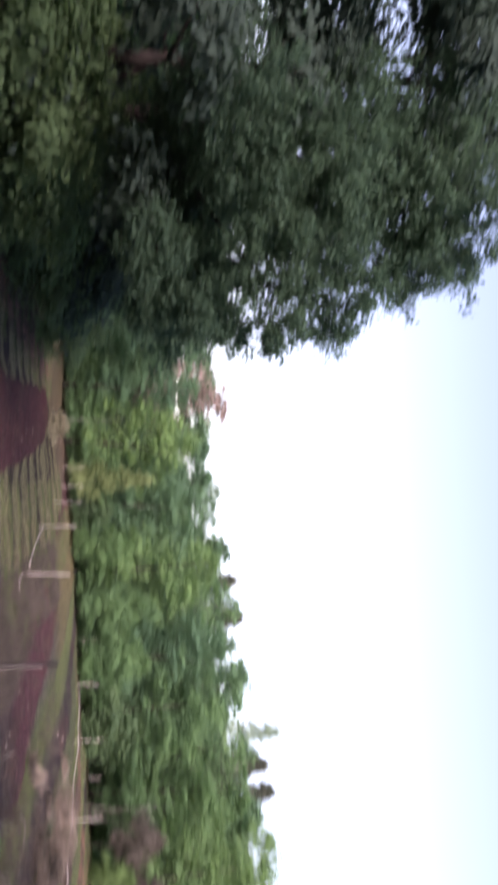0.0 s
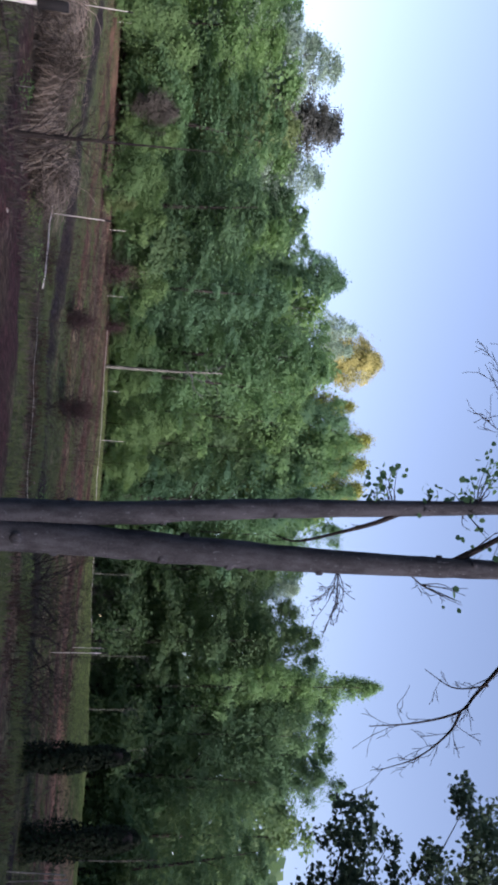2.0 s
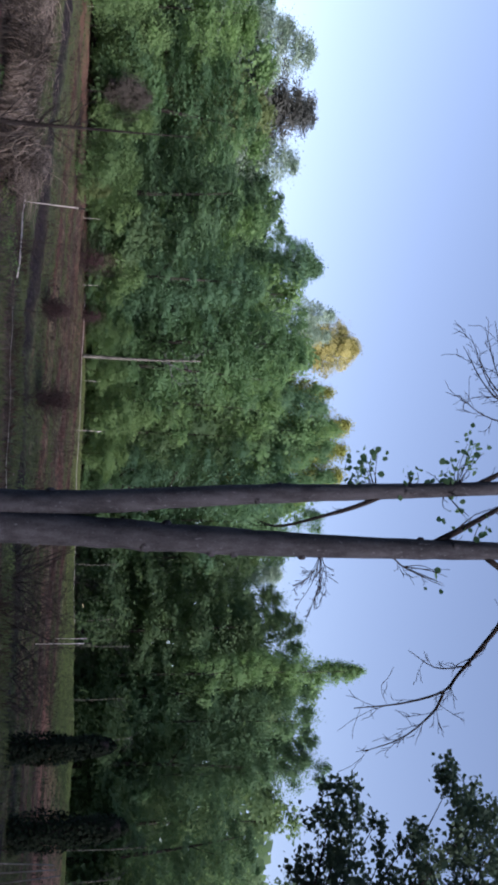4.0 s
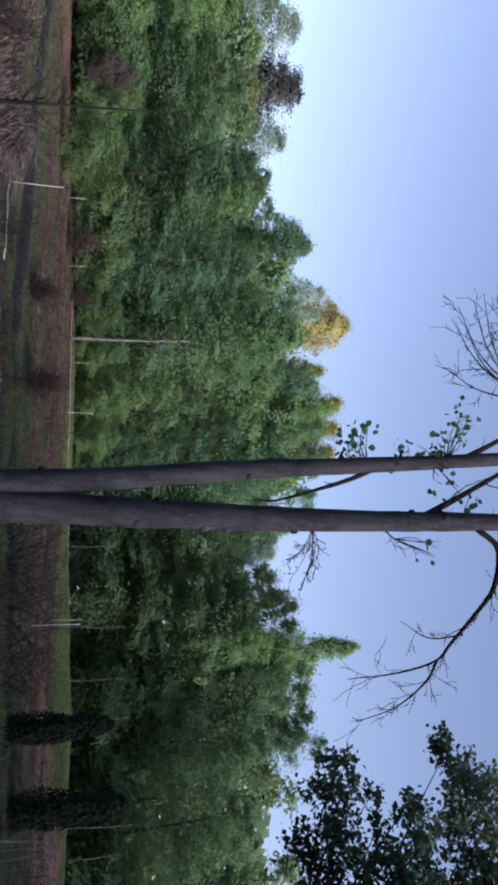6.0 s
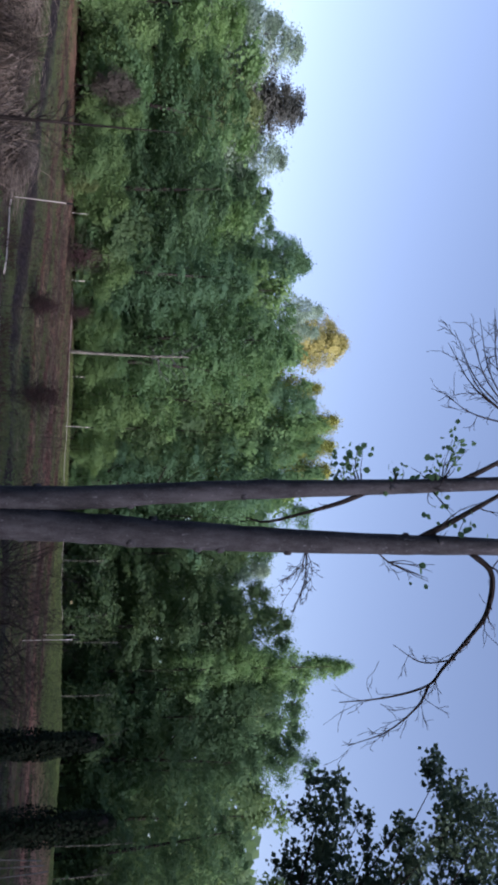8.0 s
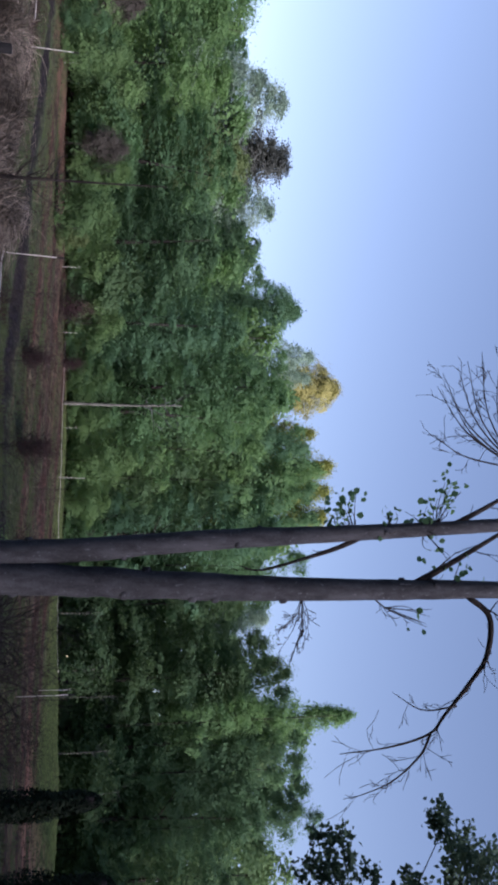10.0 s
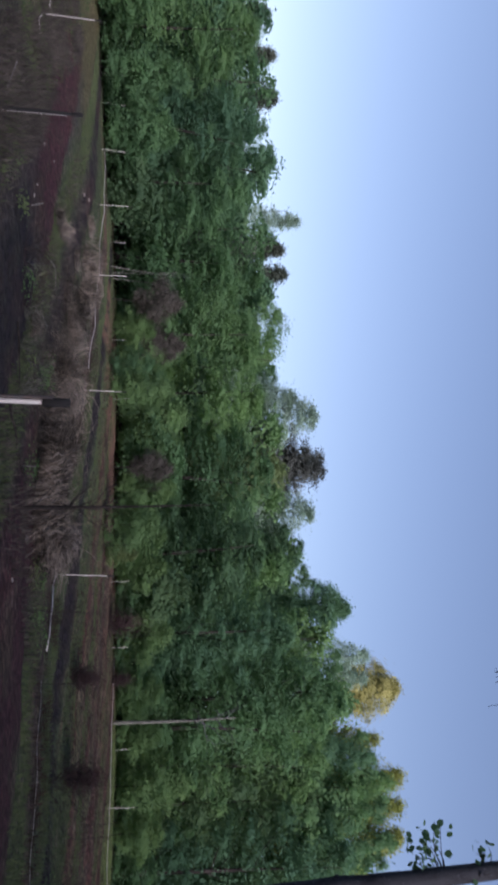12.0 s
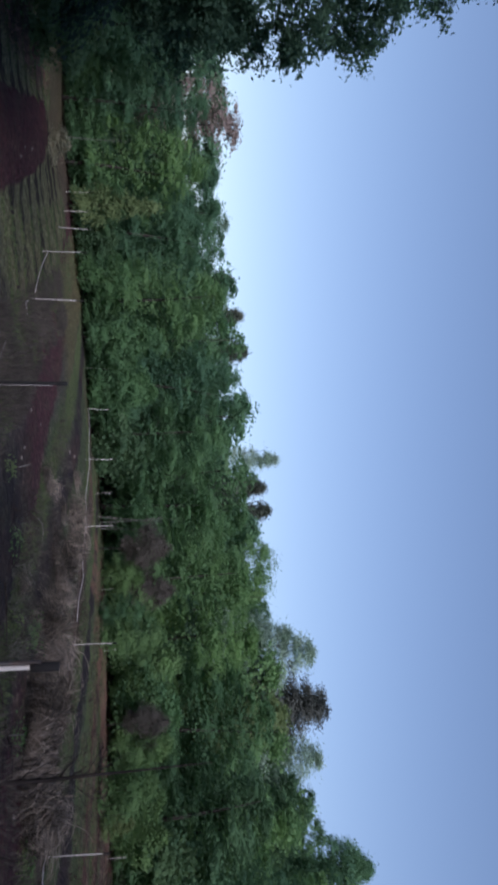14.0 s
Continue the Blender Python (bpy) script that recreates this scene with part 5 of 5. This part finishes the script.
for x, y, height, tilt, turn in ((-0.87, 15.1, 0.5, -68, 0.1), (4.94, 13.1, 0.3, -25, 1.2), (1.1, 18.6, 0.28, 30, 2.0)):
    ob = thing("stick", x, y, ground_z(x, y), "short pale stick leaning in the grass", "stick", "leaning sticks")
    ob.rotation_euler = (0, radians(tilt), turn)
    part("rod", cylinder_mesh("rod", 0.012, -0.1, height, BARK_PALE, 7, 0.009), ob)

for x, y, dx, dy, bend in ((2.45, 20.4, 0.75, 0.5, 0.22), (3.3, 18.7, 0.5, 0.7, -0.2), (3.0, 17.2, 0.7, -0.2, 0.15)):
    z = ground_z(x, y)
    ob = thing("fallen_branch", x, y, z, "pale curved dead branch lying on the ground", "branch", "fallen branches")
    sh = Shape()
    pts = [(dx * u - dy * bend * math.sin(3.1 * u), dy * u + dx * bend * math.sin(3.1 * u), ground_z(x + dx * u, y + dy * u) - z + 0.03 + 0.22 * u * (1 - u)) for u in (0, 0.25, 0.5, 0.75, 1.0)]
    limb(sh, pts, 0.016, 0.006, rng, 3, 0.25)
    part("limb", sh.mesh("limb", BARK_PALE), ob)

STONES = []
for k in range(3):
    bm = bmesh.new()
    bmesh.ops.create_icosphere(bm, subdivisions=2, radius=0.06)
    for v in bm.verts:
        v.co *= 1 + 0.35 * noise.noise(v.co * 14 + Vector((k * 3.1, 0, 0)))
        v.co.z *= 0.55
        v.co.x *= 1.5
    me = bpy.data.meshes.new("stone")
    bm.to_mesh(me)
    bm.free()
    me.materials.append(STONE)
    STONES.append(me)
for x, y, k in ((6.3, 13.2, 1.1), (0.9, 18.9, 0.8), (0.7, 19.6, 0.6), (1.27, 31.1, 1.2), (1.5, 32.4, 1.1), (5.9, 11.0, 0.7), (-0.2, 22.0, 0.7), (0.2, 24.6, 0.7), (-8.0, 26.0, 1.0), (-8.8, 27.6, 0.8), (-9.6, 30.2, 0.9), (2.6, 20.2, 0.7), (10.9, 12.6, 0.6), (12.0, 11.6, 0.6), (9.0, 11.4, 0.5)):
    ob = new("stone", plant_rng.choice(STONES))
    ob.location, ob.scale, ob.rotation_euler = (x, y, ground_z(x, y) + 0.01), (k * 0.7, k * 0.7, k * 0.7), (0, 0, plant_rng.uniform(0, 6.28))
    tagged(ob, "small pale stone lying on the soil", "stone", "stones on the soil")

# stumps wrapped in ivy
for x, y, height, wide in ((15.1, 7.5, 2.0, 0.27), (16.3, 6.45, 2.2, 0.34)):
    z = ground_z(x, y)
    ob = thing("ivy_stump", x, y, z, "upright stump wrapped in dense dark ivy", "stump", "ivy-covered stumps")
    part("trunk", cylinder_mesh("trunk", wide * 0.6, -0.3, height * 0.93, BARK_DARK, 12, wide * 0.5), ob)
    r = np.random.default_rng(int(x * 10))
    n = 5200
    a, hh = r.uniform(0, 6.28, n), r.uniform(0, 1, n)
    rad = wide * (0.62 + 0.42 * r.uniform(size=n) + 0.14 * np.sin(3 * a + 9 * hh) + 0.12 * np.sin(11 * hh + 2 * a)) * np.sqrt(np.clip(1.02 - hh ** 5, 0.0, 1.0)) * (1.08 - 0.28 * hh)
    c = np.stack([rad * np.cos(a), rad * np.sin(a), hh * height], 1)
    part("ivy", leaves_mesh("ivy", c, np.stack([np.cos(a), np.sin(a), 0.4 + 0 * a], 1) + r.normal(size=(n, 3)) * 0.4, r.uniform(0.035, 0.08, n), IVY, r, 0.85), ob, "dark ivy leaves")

# leaning pale sticks beside the stumps
for k, (heading, d, tilt) in enumerate(((69.8, 15.5, 14), (70.4, 15.8, 9), (71.0, 16.0, 12))):
    x, y = polar(heading, d)
    ob = thing("stick", x, y, ground_z(x, y), "pale leaning wooden stick in the ground", "stick", "leaning sticks")
    ob.rotation_euler = (0, radians(tilt), 0.3 * k)
    part("rod", cylinder_mesh("rod", 0.014, -0.2, 1.15, BARK_PALE, 7, 0.01), ob)

# pale slender trunks at the wood's edge
for heading, d, height, tilt, thick in ((37.7, 44.6, 6.4, -1.0, 0.105), (6.8, 47.0, 3.4, 5.0, 0.022), (7.2, 47.2, 3.6, -3.0, 0.022), (7.6, 47.0, 3.5, 2.0, 0.02), (-18.6, 54, 4.0, 1.0, 0.02),
                                        (60.9, 49.3, 3.0, 1.5, 0.032), (55.8, 51.0, 3.0, -2.0, 0.032), (52.0, 51.0, 2.6, 2.0, 0.03), (71.6, 47.0, 2.9, -1.0, 0.035), (69.8, 47.2, 4.2, 6.0, 0.032), (63.6, 49.0, 3.4, -5.0, 0.028), (57.4, 50.4, 3.6, 4.0, 0.028)):
    x, y = polar(heading, d)
    ob = thing("pale_sapling", x, y, hill(x, y), "slender pale-barked young tree with forked top", "sapling", "pale saplings")
    ob.rotation_euler = (0, radians(tilt), 0)
    sh = Shape()
    sh.tube(resample([(0, 0, -0.3), (0.05, 0, height * 0.5), (0.0, 0.05, height)], 9), [thick * (1 - 0.08 * k) for k in range(9)], 7)
    part("trunk", sh.mesh("trunk", BARK_DIM if heading > 30 else BARK_PALE), ob)
    sh = Shape()
    for k in range(6):
        twigs(sh, (0.03, 0.03, height * (0.6 + 0.06 * k)), (rng.normal(), rng.normal(), 1.3), height * 0.3, thick * 0.3, 1, rng)
    part("forked_top", sh.mesh("forked_top", BARK, False), ob)

# ---------------------------------------------------------------- grass over the green strips
r = np.random.default_rng(8)
green = [(-9.6, -8.4), (-4.9, -3.6), (-1.9, -0.4), (1.5, 3.6), (5.4, 7.4), (14.0, 17.0), (21.0, 26.0), (-14.6, -12.2)]
verts, faces = [], []
for lo, hi in green:
    for _ in range(2600):
        y = 4 + 44 * r.uniform() ** 1.4
        x = strip_line(y) + r.uniform(lo, hi)
        if math.hypot(x, y) < 8:
            continue
        z = ground_z(x, y)
        for _ in range(4):
            a = r.uniform(0, 6.28)
            hgt, w = r.uniform(0.04, 0.14), r.uniform(0.007, 0.015)
            bx, by = x + r.normal() * 0.08, y + r.normal() * 0.08
            n = len(verts)
            dx, dy = math.cos(a) * w, math.sin(a) * w
            lx, ly = r.normal() * 0.05, r.normal() * 0.05
            verts += [(bx - dx, by - dy, z - 0.02), (bx + dx, by + dy, z - 0.02), (bx + lx, by + ly, z + hgt)]
            faces.append((n, n + 1, n + 2))
for _ in range(9000):
    k = int(r.integers(7, 19))
    x = r.uniform(-27, 2)
    y = (k + 0.25) * 2.6 - 0.12 * x + r.normal() * 0.22
    s = across(x, y)
    if not (-17.0 < s < -14.2 or -27.0 < s < -21.4) or y > 46:
        continue
    z = ground_z(x, y)
    for _ in range(3):
        a = r.uniform(0, 6.28)
        hgt, w = r.uniform(0.04, 0.10), r.uniform(0.015, 0.035)
        n = len(verts)
        bx, by = x + r.normal() * 0.08, y + r.normal() * 0.06
        verts += [(bx - math.cos(a) * w, by - math.sin(a) * w, z - 0.02), (bx + math.cos(a) * w, by + math.sin(a) * w, z - 0.02), (bx + r.normal() * 0.05, by + r.normal() * 0.05, z + hgt)]
        faces.append((n, n + 1, n + 2))
grass = new("grass", mesh_from("grass", verts, faces, GRASS))
tagged(grass, "sparse short green grass on the field strips", "grass", kind="stuff")

# ---------------------------------------------------------------- dry weeds and stubble
def cover(name, count, area, low, high, wide, mat, label, seed):
    """Thin upright stalks strewn over part of the field; area is across-from, across-to, y-from, y-to."""
    r = np.random.default_rng(seed)
    verts, faces = [], []
    for s0, s1, y0, y1, share in area:
        for _ in range(int(count * share)):
            y = r.uniform(y0, y1)
            x = strip_line(y) + r.uniform(s0, s1)
            if noise.noise((x * 0.7, y * 0.7, 5.0)) < -0.12:
                continue
            z = ground_z(x, y)
            for _ in range(3):
                a = r.uniform(0, 6.28)
                hgt, w = r.uniform(low, high), wide * r.uniform(0.6, 1.4)
                bx, by = x + r.normal() * 0.06, y + r.normal() * 0.06
                n = len(verts)
                verts += [(bx - math.cos(a) * w, by - math.sin(a) * w, z - 0.02), (bx + math.cos(a) * w, by + math.sin(a) * w, z - 0.02), (bx + r.normal() * hgt * 0.5, by + r.normal() * hgt * 0.5, z + hgt)]
                faces.append((n, n + 1, n + 2))
    ob = new(name, mesh_from(name, verts, faces, mat))
    tagged(ob, label, "dry grass", kind="stuff")


cover("dry_weeds", 16000, ((-14.6, -12.0, 12, 36, 0.40), (-27.0, -22.0, 14, 34, 0.16), (-9.6, -8.2, 11, 31, 0.05), (-8.2, -3.2, 11, 31, 0.12)), 0.06, 0.30, 0.011, DRY_WEED, "grey-brown dry weeds standing thinly on the field", 61)
cover("stubble", 12000, ((1.4, 21.0, 4, 40, 0.75), (-3.4, -0.8, 5, 34, 0.25)), 0.04, 0.16, 0.012, STUBBLE, "short rusty stubble along the far strips", 62)
